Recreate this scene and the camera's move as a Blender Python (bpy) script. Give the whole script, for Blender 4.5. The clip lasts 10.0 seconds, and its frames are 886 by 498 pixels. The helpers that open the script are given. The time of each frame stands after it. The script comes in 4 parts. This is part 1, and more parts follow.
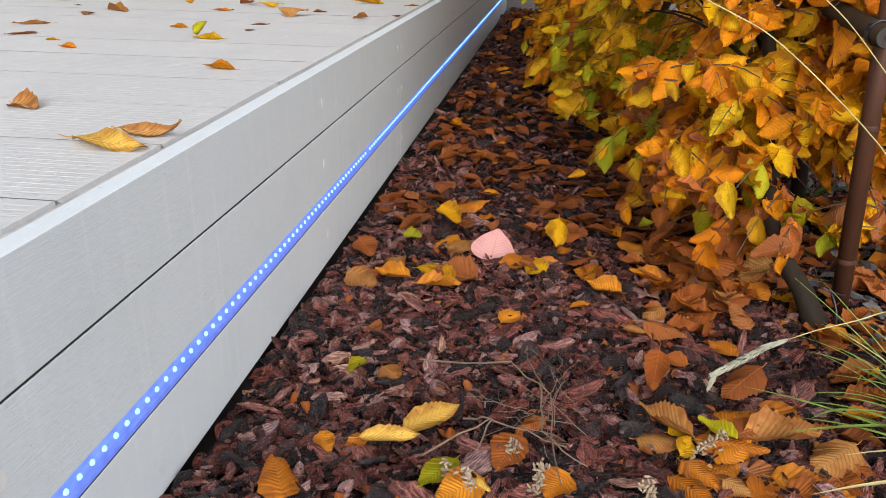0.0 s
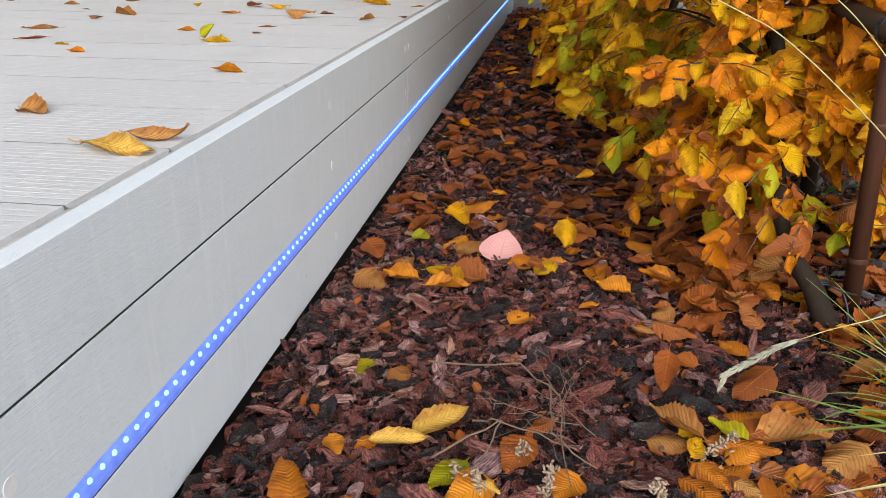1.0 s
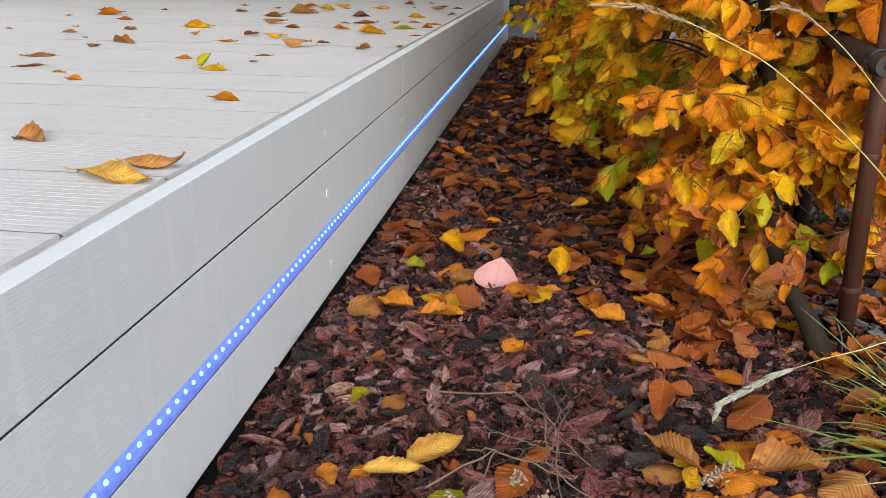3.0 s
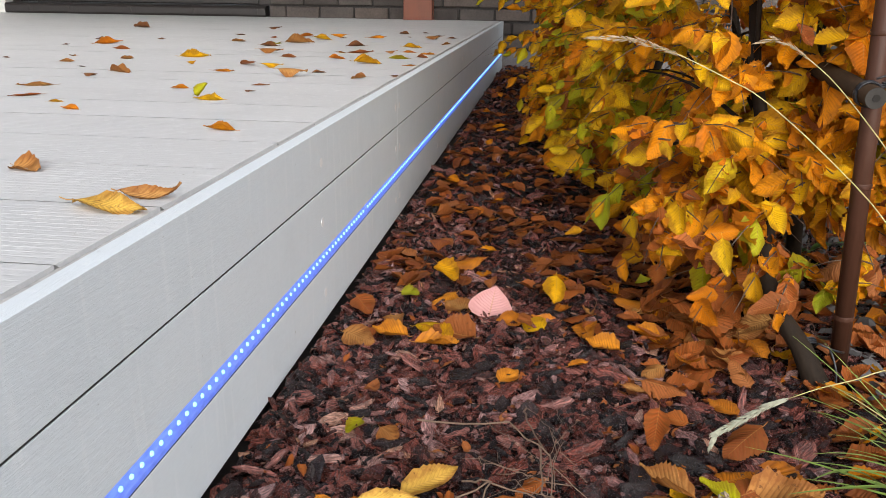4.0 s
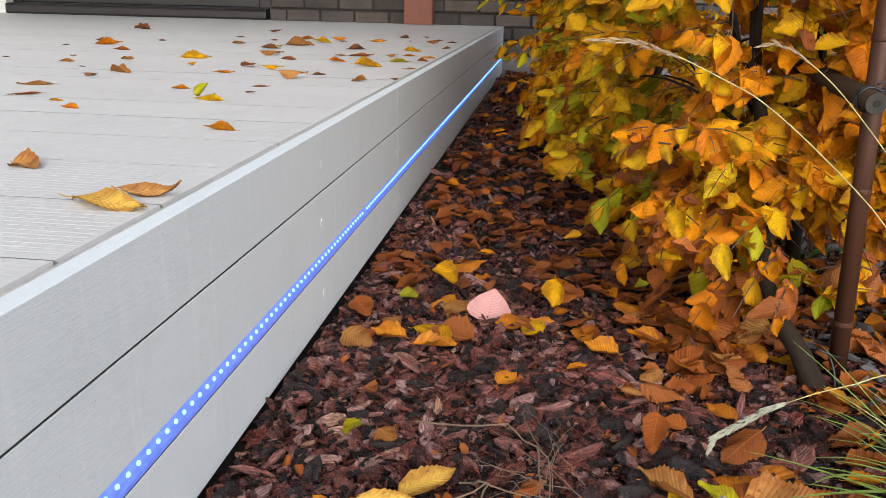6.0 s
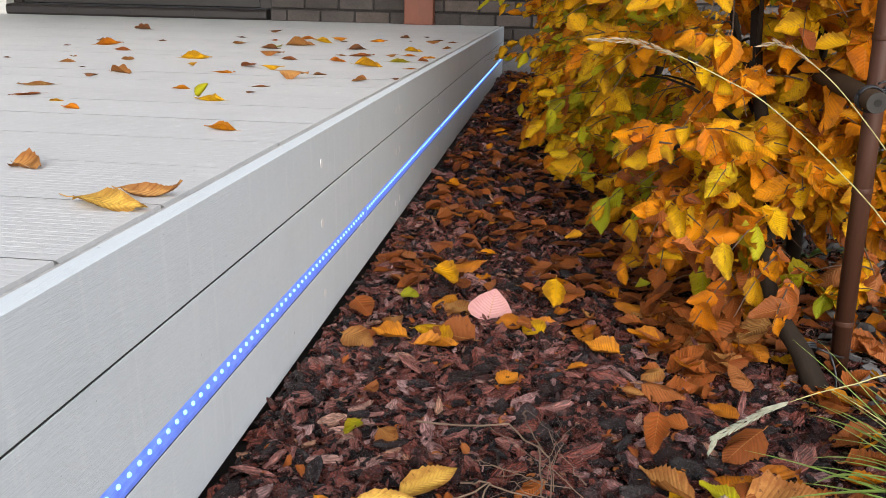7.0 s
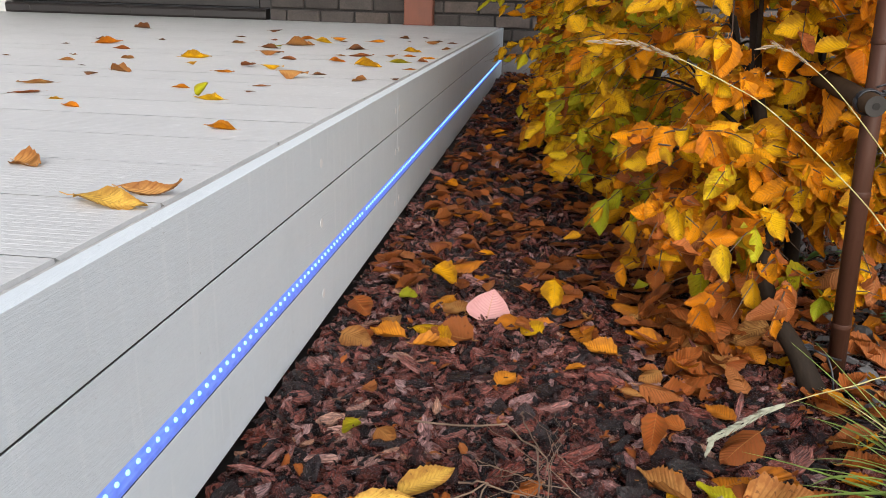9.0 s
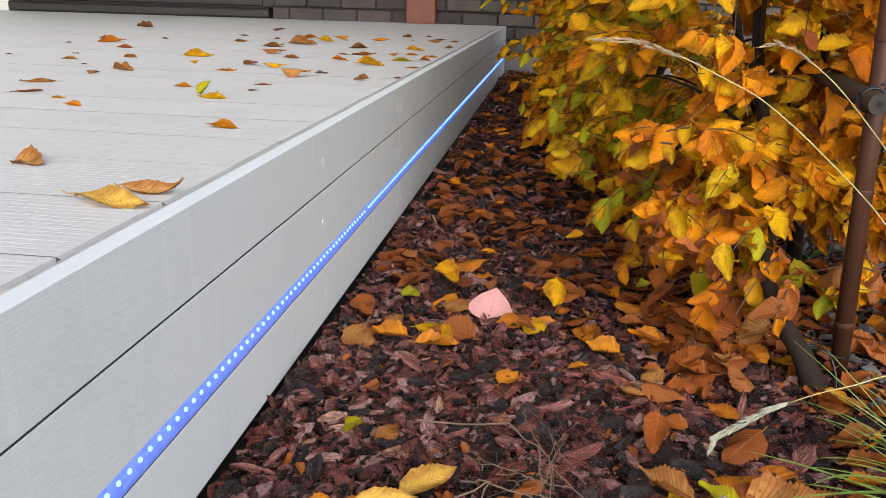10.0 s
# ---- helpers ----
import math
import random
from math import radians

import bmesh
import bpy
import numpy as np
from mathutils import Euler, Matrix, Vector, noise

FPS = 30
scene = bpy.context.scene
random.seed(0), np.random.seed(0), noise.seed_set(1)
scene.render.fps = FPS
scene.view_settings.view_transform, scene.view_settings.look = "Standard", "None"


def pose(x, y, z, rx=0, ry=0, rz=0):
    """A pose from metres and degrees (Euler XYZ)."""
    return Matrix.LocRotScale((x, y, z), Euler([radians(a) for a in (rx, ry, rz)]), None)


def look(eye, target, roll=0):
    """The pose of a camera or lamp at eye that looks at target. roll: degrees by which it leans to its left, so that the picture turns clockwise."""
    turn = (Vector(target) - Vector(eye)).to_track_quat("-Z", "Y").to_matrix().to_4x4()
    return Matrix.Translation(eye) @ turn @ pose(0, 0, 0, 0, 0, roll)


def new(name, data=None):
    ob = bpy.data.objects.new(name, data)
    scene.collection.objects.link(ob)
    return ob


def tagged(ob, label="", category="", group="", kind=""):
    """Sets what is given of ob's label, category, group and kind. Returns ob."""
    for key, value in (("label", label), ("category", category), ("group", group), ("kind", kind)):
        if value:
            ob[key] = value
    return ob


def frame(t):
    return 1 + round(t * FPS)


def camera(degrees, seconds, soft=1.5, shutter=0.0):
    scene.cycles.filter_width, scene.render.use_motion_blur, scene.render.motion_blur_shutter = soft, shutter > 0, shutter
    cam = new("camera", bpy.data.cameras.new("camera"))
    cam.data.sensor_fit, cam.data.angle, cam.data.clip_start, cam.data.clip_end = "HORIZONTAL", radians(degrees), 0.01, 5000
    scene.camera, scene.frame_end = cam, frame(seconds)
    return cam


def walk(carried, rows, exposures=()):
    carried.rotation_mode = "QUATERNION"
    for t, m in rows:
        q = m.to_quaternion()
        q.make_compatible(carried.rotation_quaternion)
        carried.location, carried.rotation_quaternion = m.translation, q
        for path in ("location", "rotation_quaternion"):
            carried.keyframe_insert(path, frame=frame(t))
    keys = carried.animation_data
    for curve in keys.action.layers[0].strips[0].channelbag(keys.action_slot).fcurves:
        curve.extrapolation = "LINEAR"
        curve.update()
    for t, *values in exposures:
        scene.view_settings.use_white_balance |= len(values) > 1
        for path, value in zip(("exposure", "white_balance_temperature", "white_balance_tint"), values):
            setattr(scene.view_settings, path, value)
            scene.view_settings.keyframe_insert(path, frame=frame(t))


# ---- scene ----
cam = camera(58.0, 10.0, soft=0.55)

SKY, SUN, STOPS = 0.15, 1.75, 0.70
PATH = [
    (0, (0.311, 0.004, 0.458), (0.064, 1.843, -0.289), 0.9),
    (0.5, (0.311, 0.005, 0.457), (0.041, 1.841, -0.291), 0.4),
    (1, (0.311, 0.006, 0.459), (0.043, 1.842, -0.288), 0.3),
    (1.5, (0.312, 0.006, 0.458), (0.045, 1.842, -0.287), 0.3),
    (2, (0.312, 0.005, 0.458), (0.041, 1.841, -0.287), 0.3),
    (2.2, (0.312, 0.005, 0.458), (0.042, 1.844, -0.28), 0.33),
    (3.3, (0.311, 0.005, 0.462), (0.056, 1.873, -0.203), 0.65),
    (3.5, (0.311, 0.005, 0.462), (0.058, 1.878, -0.191), 0.7),
    (4, (0.311, 0.004, 0.465), (0.062, 1.889, -0.157), 0.7),
    (4.5, (0.311, 0.002, 0.464), (0.063, 1.889, -0.153), 0.8),
    (5, (0.311, 0.002, 0.462), (0.064, 1.89, -0.151), 1.0),
    (5.5, (0.31, 0.003, 0.461), (0.066, 1.892, -0.149), 1.3),
    (7, (0.309, 0.004, 0.46), (0.063, 1.893, -0.149), 1.2),
    (7.5, (0.309, 0.004, 0.461), (0.067, 1.894, -0.148), 1.4),
    (8, (0.309, 0.003, 0.461), (0.071, 1.894, -0.146), 1.4),
    (8.5, (0.309, 0.003, 0.461), (0.07, 1.894, -0.144), 1.5),
    (9, (0.308, 0.002, 0.46), (0.067, 1.892, -0.147), 1.6),
    (9.5, (0.309, 0.002, 0.46), (0.07, 1.892, -0.148), 1.6),
    (10, (0.309, 0.003, 0.46), (0.061, 1.891, -0.151), 1.5),
]
walk(cam, [(t, look(eye, target, roll)) for t, eye, target, roll in PATH], [(0.0, STOPS)])

# ---- light: an overcast late-autumn day ----
world = bpy.data.worlds.new("overcast_sky")
scene.world = world
world.use_nodes = True
wn, wl = world.node_tree.nodes, world.node_tree.links
sky = wn.new("ShaderNodeTexSky")
sky.sky_type = "NISHITA"
sky.sun_disc = False
sky.sun_elevation, sky.sun_rotation = radians(30), radians(166)
sky.dust_density, sky.air_density, sky.ozone_density = 2.5, 1.0, 1.5
grey = wn.new("ShaderNodeHueSaturation")
grey.inputs["Saturation"].default_value = 0.5
wl.new(sky.outputs[0], grey.inputs["Color"])
wl.new(grey.outputs[0], wn["Background"].inputs["Color"])
wn["Background"].inputs["Strength"].default_value = SKY
sun = bpy.data.lights.new("sun", "SUN")
sun.energy, sun.angle, sun.color = SUN, radians(60), (1.0, 0.99, 0.98)
new("sun", sun).matrix_world = look((0.75, -3.0, 1.8), (0, 0, 0))


# ---- materials ----
def ramp(nt, fac, stops):
    r = nt.nodes.new("ShaderNodeValToRGB")
    while len(r.color_ramp.elements) < len(stops):
        r.color_ramp.elements.new(0.5)
    for e, (p, c) in zip(r.color_ramp.elements, stops):
        e.position, e.color = p, (*c, 1)
    nt.links.new(fac, r.inputs["Fac"])
    return r.outputs["Color"]


def mixed(nt, fac, a, b, mode="MIX"):
    m = nt.nodes.new("ShaderNodeMix")
    m.data_type, m.blend_type = "RGBA", mode
    for v, k in ((fac, 0), (a, 6), (b, 7)):
        if hasattr(v, "node"):
            nt.links.new(v, m.inputs[k])
        else:
            m.inputs[k].default_value = v if k == 0 else (*v, 1)
    return m.outputs[2]


def maths(nt, op, a, b=0.0, c=0.0):
    m = nt.nodes.new("ShaderNodeMath")
    m.operation = op
    for k, v in enumerate((a, b, c)):
        if hasattr(v, "node"):
            nt.links.new(v, m.inputs[k])
        else:
            m.inputs[k].default_value = v
    return m.outputs[0]


def coords(nt, scale=(1, 1, 1)):
    """Places in metres, stretched by scale."""
    t = nt.nodes.new("ShaderNodeNewGeometry")
    m = nt.nodes.new("ShaderNodeMapping")
    m.inputs["Scale"].default_value = scale
    nt.links.new(t.outputs["Position"], m.inputs["Vector"])
    return m.outputs[0]


def noisy(nt, vec, scale, detail=4.0, rough=0.6, warp=0.0):
    n = nt.nodes.new("ShaderNodeTexNoise")
    n.inputs["Scale"].default_value, n.inputs["Detail"].default_value = scale, detail
    n.inputs["Roughness"].default_value, n.inputs["Distortion"].default_value = rough, warp
    nt.links.new(vec, n.inputs["Vector"])
    return n.outputs["Fac"]


def any_random(nt):
    """A random number for each object and for each loose piece of a joined mesh."""
    o = nt.nodes.new("ShaderNodeObjectInfo")
    g = nt.nodes.new("ShaderNodeNewGeometry")
    return maths(nt, "FRACT", maths(nt, "ADD", o.outputs["Random"], g.outputs["Random Per Island"]))


def bumped(nt, height, strength, distance):
    b = nt.nodes.new("ShaderNodeBump")
    b.inputs["Strength"].default_value, b.inputs["Distance"].default_value = strength, distance
    nt.links.new(height, b.inputs["Height"])
    return b.outputs[0]


def material(name, rough=0.6):
    m = bpy.data.materials.new(name)
    m.use_nodes = True
    nt = m.node_tree
    b = nt.nodes["Principled BSDF"]
    b.inputs["Roughness"].default_value = rough
    return m, nt, b


def plain(name, colour, rough=0.6, metal=0.0, scale=60.0, spread=0.35, bump=0.25, stretch=(1, 1, 1)):
    """A surface with colour variation at two scales and a fine relief."""
    m, nt, b = material(name, rough)
    v = coords(nt, stretch)
    fine, broad = noisy(nt, v, scale), noisy(nt, v, scale / 9, 3)
    lo, hi = [c * (1 - spread) for c in colour], [min(1, c * (1 + spread)) for c in colour]
    c = ramp(nt, fine, [(0.3, lo), (0.7, hi)])
    c = mixed(nt, 0.5, c, ramp(nt, broad, [(0.3, lo), (0.7, hi)]))
    nt.links.new(c, b.inputs["Base Color"])
    nt.links.new(maths(nt, "MULTIPLY_ADD", fine, 0.25, rough - 0.12), b.inputs["Roughness"])
    nt.links.new(bumped(nt, fine, bump, 0.002), b.inputs["Normal"])
    b.inputs["Metallic"].default_value = metal
    return m


def composite_board(name, colour, along, rough, grooved=1.0):
    """Brushed wood-plastic board: broken grain along the board, faint dirt, dark nicks and pale run marks."""
    m, nt, b = material(name, rough)
    grain = noisy(nt, coords(nt, [520 if k != along else 45 for k in range(3)]), 1.0, 3, 0.7, 0.6)
    streak = noisy(nt, coords(nt, [70 if k != along else 9 for k in range(3)]), 1.0, 4, 0.6, 0.8)
    mottle = noisy(nt, coords(nt, [230 if k != along else 90 for k in range(3)]), 1.0, 3, 0.6, 0.4)
    dirt = noisy(nt, coords(nt), 7.0, 6, 0.65)
    speck = noisy(nt, coords(nt), 160.0, 2, 0.5)
    smudge = noisy(nt, coords(nt), 22.0, 5, 0.7)
    runs = noisy(nt, coords(nt, (60, 60, 4.0)), 1.0, 3, 0.6)
    lo, hi = [c * (1 - 0.06 * grooved) for c in colour], [min(0.92, c * 1.04) for c in colour]
    c = ramp(nt, grain, [(0.3, lo), (0.72, hi)])
    c = mixed(nt, 0.3, c, ramp(nt, streak, [(0.3, lo), (0.7, hi)]))
    c = mixed(nt, 0.3, c, ramp(nt, mottle, [(0.35, lo), (0.65, hi)]))
    c = mixed(nt, maths(nt, "MULTIPLY", ramp(nt, dirt, [(0.52, (0, 0, 0)), (0.8, (1, 1, 1))]), 0.22), c, [k * 0.66 for k in colour])
    c = mixed(nt, maths(nt, "MULTIPLY", ramp(nt, runs, [(0.56, (0, 0, 0)), (0.72, (1, 1, 1))]), 0.2), c, (0.88, 0.88, 0.88))
    c = mixed(nt, maths(nt, "MULTIPLY", ramp(nt, smudge, [(0.64, (0, 0, 0)), (0.74, (1, 1, 1))]), 0.3), c, [k * 0.6 for k in colour])
    c = mixed(nt, maths(nt, "MULTIPLY", ramp(nt, speck, [(0.745, (0, 0, 0)), (0.78, (1, 1, 1))]), 0.5), c, (0.2, 0.18, 0.16))
    r = any_random(nt)
    c = mixed(nt, 1.0, c, ramp(nt, r, [(0.0, (0.96, 0.96, 0.96)), (1.0, (1, 1, 1))]), "MULTIPLY")
    nt.links.new(c, b.inputs["Base Color"])
    nt.links.new(maths(nt, "MULTIPLY_ADD", dirt, 0.3, rough - 0.15), b.inputs["Roughness"])
    relief = maths(nt, "ADD", grain, maths(nt, "MULTIPLY", mottle, 0.8))
    nt.links.new(bumped(nt, relief, 0.5, 0.0009), b.inputs["Normal"])
    return m


def leaf_material(name, stops, spots=0.5, through_light=0.32, rough=0.55, ribs=0.2):
    """A leaf: ribs along the mid line and in chevrons, brown blotches, light through the blade."""
    m, nt, b = material(name, rough)
    uv = nt.nodes.new("ShaderNodeUVMap")
    uv.uv_map = "UVMap"
    s = nt.nodes.new("ShaderNodeSeparateXYZ")
    nt.links.new(uv.outputs[0], s.inputs[0])
    u, v = s.outputs[0], maths(nt, "ABSOLUTE", s.outputs[1])
    rnd = any_random(nt)
    c = ramp(nt, rnd, stops)
    shade = ramp(nt, maths(nt, "FRACT", maths(nt, "MULTIPLY", rnd, 23.7)), [(0.0, (0.72, 0.66, 0.6)), (0.45, (0.96, 0.95, 0.92)), (1.0, (1.12, 1.12, 1.1))])
    vec = coords(nt)
    blotch = noisy(nt, vec, 55.0, 5, 0.65)
    fleck = noisy(nt, vec, 190.0, 4, 0.65)
    tone = noisy(nt, vec, 30.0, 2, 0.5)
    c = mixed(nt, maths(nt, "MULTIPLY", tone, 0.5), c, ramp(nt, maths(nt, "FRACT", maths(nt, "MULTIPLY", rnd, 7.3)), stops))
    c = mixed(nt, 1.0, c, shade, "MULTIPLY")
    # Dark vein bands; their colour also carries some shading of the pleats.
    vein = maths(nt, "SINE", maths(nt, "MULTIPLY", u, 2 * math.pi * 13))
    veins = ramp(nt, vein, [(0.25, (0, 0, 0)), (1.0, (1, 1, 1))])
    c = mixed(nt, maths(nt, "MULTIPLY", veins, ribs), c, (0.15, 0.055, 0.014))
    rib = ramp(nt, v, [(0.0, (1, 1, 1)), (0.05, (0, 0, 0))])
    c = mixed(nt, maths(nt, "MULTIPLY", rib, 0.5), c, (0.42, 0.22, 0.07))
    edge = maths(nt, "ADD", maths(nt, "MULTIPLY", v, 0.34), maths(nt, "MULTIPLY", blotch, 0.85))
    worn = ramp(nt, edge, [(0.55, (0, 0, 0)), (0.72, (1, 1, 1))])
    c = mixed(nt, maths(nt, "MULTIPLY", worn, spots), c, (0.2, 0.062, 0.014))
    c = mixed(nt, maths(nt, "MULTIPLY", ramp(nt, fleck, [(0.60, (0, 0, 0)), (0.68, (1, 1, 1))]), spots), c, (0.07, 0.025, 0.01))
    nt.links.new(c, b.inputs["Base Color"])
    b.inputs["Specular IOR Level"].default_value = 0.10
    height = maths(nt, "ADD", maths(nt, "MULTIPLY", vein, 0.5), maths(nt, "MULTIPLY", fleck, 0.5))
    normal = bumped(nt, height, 0.5, 0.0009)
    nt.links.new(normal, b.inputs["Normal"])
    tr = nt.nodes.new("ShaderNodeBsdfTranslucent")
    nt.links.new(c, tr.inputs["Color"])
    mx = nt.nodes.new("ShaderNodeMixShader")
    mx.inputs[0].default_value = through_light
    nt.links.new(b.outputs[0], mx.inputs[1])
    nt.links.new(tr.outputs[0], mx.inputs[2])
    nt.links.new(mx.outputs[0], nt.nodes["Material Output"].inputs["Surface"])
    return m


def bark_chip_material():
    m, nt, b = material("wet_bark_chips", 0.45)
    uv = nt.nodes.new("ShaderNodeUVMap")
    uv.uv_map = "UVMap"
    rnd = any_random(nt)
    mp = nt.nodes.new("ShaderNodeMapping")
    mp.inputs["Scale"].default_value = (1.4, 8.0, 1.0)
    off = nt.nodes.new("ShaderNodeCombineXYZ")
    nt.links.new(maths(nt, "MULTIPLY", rnd, 57.0), off.inputs[0])
    nt.links.new(maths(nt, "MULTIPLY", rnd, 131.0), off.inputs[1])
    nt.links.new(uv.outputs[0], mp.inputs["Vector"])
    nt.links.new(off.outputs[0], mp.inputs["Location"])
    fibre = noisy(nt, mp.outputs[0], 2.2, 5, 0.7, 0.4)
    grit = noisy(nt, coords(nt), 420.0, 3, 0.6)
    # Paler mauve-grey stops put wet highlights into the colour of some flakes.
    c = ramp(nt, rnd, [(0.0, (0.006, 0.004, 0.0045)), (0.32, (0.018, 0.008, 0.008)), (0.50, (0.080, 0.021, 0.015)), (0.70, (0.165, 0.049, 0.035)), (0.86, (0.205, 0.088, 0.073)), (0.95, (0.29, 0.178, 0.168)), (1.0, (0.36, 0.19, 0.11))])
    c = mixed(nt, 0.8, c, ramp(nt, fibre, [(0.36, (0.05, 0.045, 0.05)), (0.5, (0.75, 0.7, 0.72)), (0.64, (2.3, 2.1, 2.1))]), "MULTIPLY")
    c = mixed(nt, maths(nt, "MULTIPLY", ramp(nt, grit, [(0.60, (0, 0, 0)), (0.68, (1, 1, 1))]), 0.2), c, (0.24, 0.17, 0.16))
    nt.links.new(c, b.inputs["Base Color"])
    nt.links.new(maths(nt, "MULTIPLY_ADD", grit, 0.42, 0.02), b.inputs["Roughness"])
    nt.links.new(bumped(nt, maths(nt, "ADD", fibre, maths(nt, "MULTIPLY", grit, 0.4)), 0.9, 0.004), b.inputs["Normal"])
    return m


def glowing(name, colour, strength):
    m, nt, b = material(name, 0.35)
    b.inputs["Base Color"].default_value = (*[0.3 * c + 0.03 for c in colour], 1)
    b.inputs["Emission Color"].default_value = (*colour, 1)
    b.inputs["Emission Strength"].default_value = strength
    return m


def lit_jacket():
    """A soft translucent jacket: brighter beside each chip, cloudy and scratched between them."""
    m, nt, b = material("lit_strip_jacket", 0.28)
    place = nt.nodes.new("ShaderNodeNewGeometry")
    xyz = nt.nodes.new("ShaderNodeSeparateXYZ")
    nt.links.new(place.outputs["Position"], xyz.inputs[0])
    wave = maths(nt, "COSINE", maths(nt, "MULTIPLY", xyz.outputs[1], 2 * math.pi * 60))
    high = maths(nt, "MULTIPLY", maths(nt, "SUBTRACT", xyz.outputs[2], 0.083), 28.0)
    cloud = noisy(nt, coords(nt, (300, 60, 300)), 1.0, 4, 0.7)
    power = maths(nt, "ADD", maths(nt, "MULTIPLY", wave, 0.06), maths(nt, "MULTIPLY_ADD", cloud, 0.5, 0.26))
    nt.links.new(maths(nt, "ADD", power, high), b.inputs["Emission Strength"])
    nt.links.new(ramp(nt, cloud, [(0.3, (0.035, 0.12, 0.76)), (0.7, (0.11, 0.21, 0.76))]), b.inputs["Emission Color"])
    b.inputs["Base Color"].default_value = (0.12, 0.13, 0.22, 1)
    nt.links.new(bumped(nt, cloud, 0.3, 0.001), b.inputs["Normal"])
    return m


DECK = composite_board("pale_ribbed_decking", (0.545, 0.545, 0.545), 0, 0.5)
FASCIA = composite_board("pale_grey_fascia", (0.635, 0.68, 0.71), 1, 0.65, 0.6)
SUBFRAME_AND_SHADE = plain("dark_subframe_and_shade", (0.02, 0.02, 0.02), 0.85)
GAP_STRIP = plain("grey_edge_strip", (0.40, 0.39, 0.385), 0.6, 0.0, 200.0)
CAP = plain("pale_plastic_cap", (0.70, 0.70, 0.70), 0.55, 0.0, 200.0, 0.08)
STRIP_GLOW = lit_jacket()
LED_GLOW = glowing("led_chip", (0.26, 0.62, 1.0), 1.4)
CHANNEL = plain("grey_channel", (0.05, 0.05, 0.055), 0.5)
BARK = bark_chip_material()
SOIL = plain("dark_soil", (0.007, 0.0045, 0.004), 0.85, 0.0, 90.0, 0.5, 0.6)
YELLOW = [(0.0, (0.72, 0.39, 0.006)), (0.35, (0.80, 0.49, 0.008)), (0.7, (0.72, 0.34, 0.006)), (1.0, (0.62, 0.46, 0.012))]
ORANGE = [(0.0, (0.70, 0.23, 0.004)), (0.4, (0.77, 0.31, 0.004)), (0.75, (0.60, 0.155, 0.006)), (1.0, (0.78, 0.38, 0.008))]
GREEN = [(0.0, (0.36, 0.38, 0.012)), (0.5, (0.54, 0.48, 0.012)), (0.8, (0.24, 0.33, 0.02)), (1.0, (0.60, 0.48, 0.015))]
BROWN = [(0.0, (0.31, 0.078, 0.017)), (0.4, (0.39, 0.112, 0.024)), (0.7, (0.20, 0.047, 0.014)), (1.0, (0.37, 0.15, 0.055))]
LEAF = [leaf_material("yellow_leaf", YELLOW, 0.55), leaf_material("orange_leaf", ORANGE, 0.5),
        leaf_material("green_leaf", GREEN, 0.35), leaf_material("brown_leaf", BROWN, 0.5, 0.15, 0.5, 0.65)]
PINK_LEAF = leaf_material("pink_leaf", [(0.0, (0.48, 0.17, 0.19)), (0.6, (0.56, 0.25, 0.26)), (1.0, (0.62, 0.34, 0.33))], 0.10, 0.25, 0.55, 0.05)
DARK_LEAF = leaf_material("dry_dark_leaf", [(0.0, (0.09, 0.045, 0.024)), (1.0, (0.17, 0.088, 0.045))], 0.5, 0.1)
TAN_LEAF = leaf_material("tan_leaf", [(0.0, (0.40, 0.175, 0.05)), (1.0, (0.50, 0.27, 0.09))], 0.65, 0.2, 0.55, 0.5)
AMBER_LEAF = leaf_material("amber_leaf", [(0.0, (0.50, 0.155, 0.012)), (0.5, (0.60, 0.23, 0.018)), (1.0, (0.42, 0.11, 0.012))], 0.5, 0.2, 0.5, 0.4)
PALE_LEAF = leaf_material("pale_yellow_leaf", [(0.0, (0.60, 0.34, 0.055)), (1.0, (0.66, 0.42, 0.09))], 0.6, 0.25)
WET_SHADED_LEAF = leaf_material("wet_shaded_brown_leaf", [(0.0, (0.16, 0.040, 0.014)), (0.5, (0.10, 0.026, 0.011)), (1.0, (0.24, 0.075, 0.022))], 0.5, 0.1, 0.45, 0.35)
KINDS = {"y": LEAF[0], "o": LEAF[1], "g": LEAF[2], "b": LEAF[3], "p": PINK_LEAF, "d": DARK_LEAF, "t": TAN_LEAF, "l": PALE_LEAF, "w": WET_SHADED_LEAF, "r": AMBER_LEAF}
WORDS = {"y": "golden yellow", "o": "orange-brown", "g": "yellow-green", "b": "russet brown", "p": "pale pink", "d": "dark withered", "t": "tan dry", "l": "pale yellow", "w": "wet shade-dark russet", "r": "amber orange"}
STEM = plain("dark_bark", (0.019, 0.0125, 0.008), 0.75, 0.0, 120.0, 0.5, 0.7, (1, 1, 0.3))
STEM.node_tree.nodes["Principled BSDF"].inputs["Specular IOR Level"].default_value = 0.15
TWIG = plain("brown_twig", (0.075, 0.045, 0.028), 0.7)
BAMBOO = plain("brown_bamboo", (0.052, 0.021, 0.012), 0.5, 0.0, 90.0, 0.35, 0.3, (1, 1, 0.12))
BAMBOO.node_tree.nodes["Principled BSDF"].inputs["Specular IOR Level"].default_value = 0.2
OLD_BAMBOO = plain("weathered_bamboo", (0.028, 0.015, 0.007), 0.6, 0.0, 90.0, 0.4, 0.4)
OLD_BAMBOO.node_tree.nodes["Principled BSDF"].inputs["Specular IOR Level"].default_value = 0.15
BAMBOO_END = plain("grey_cut_bamboo", (0.028, 0.024, 0.02), 0.8, 0.0, 300.0)
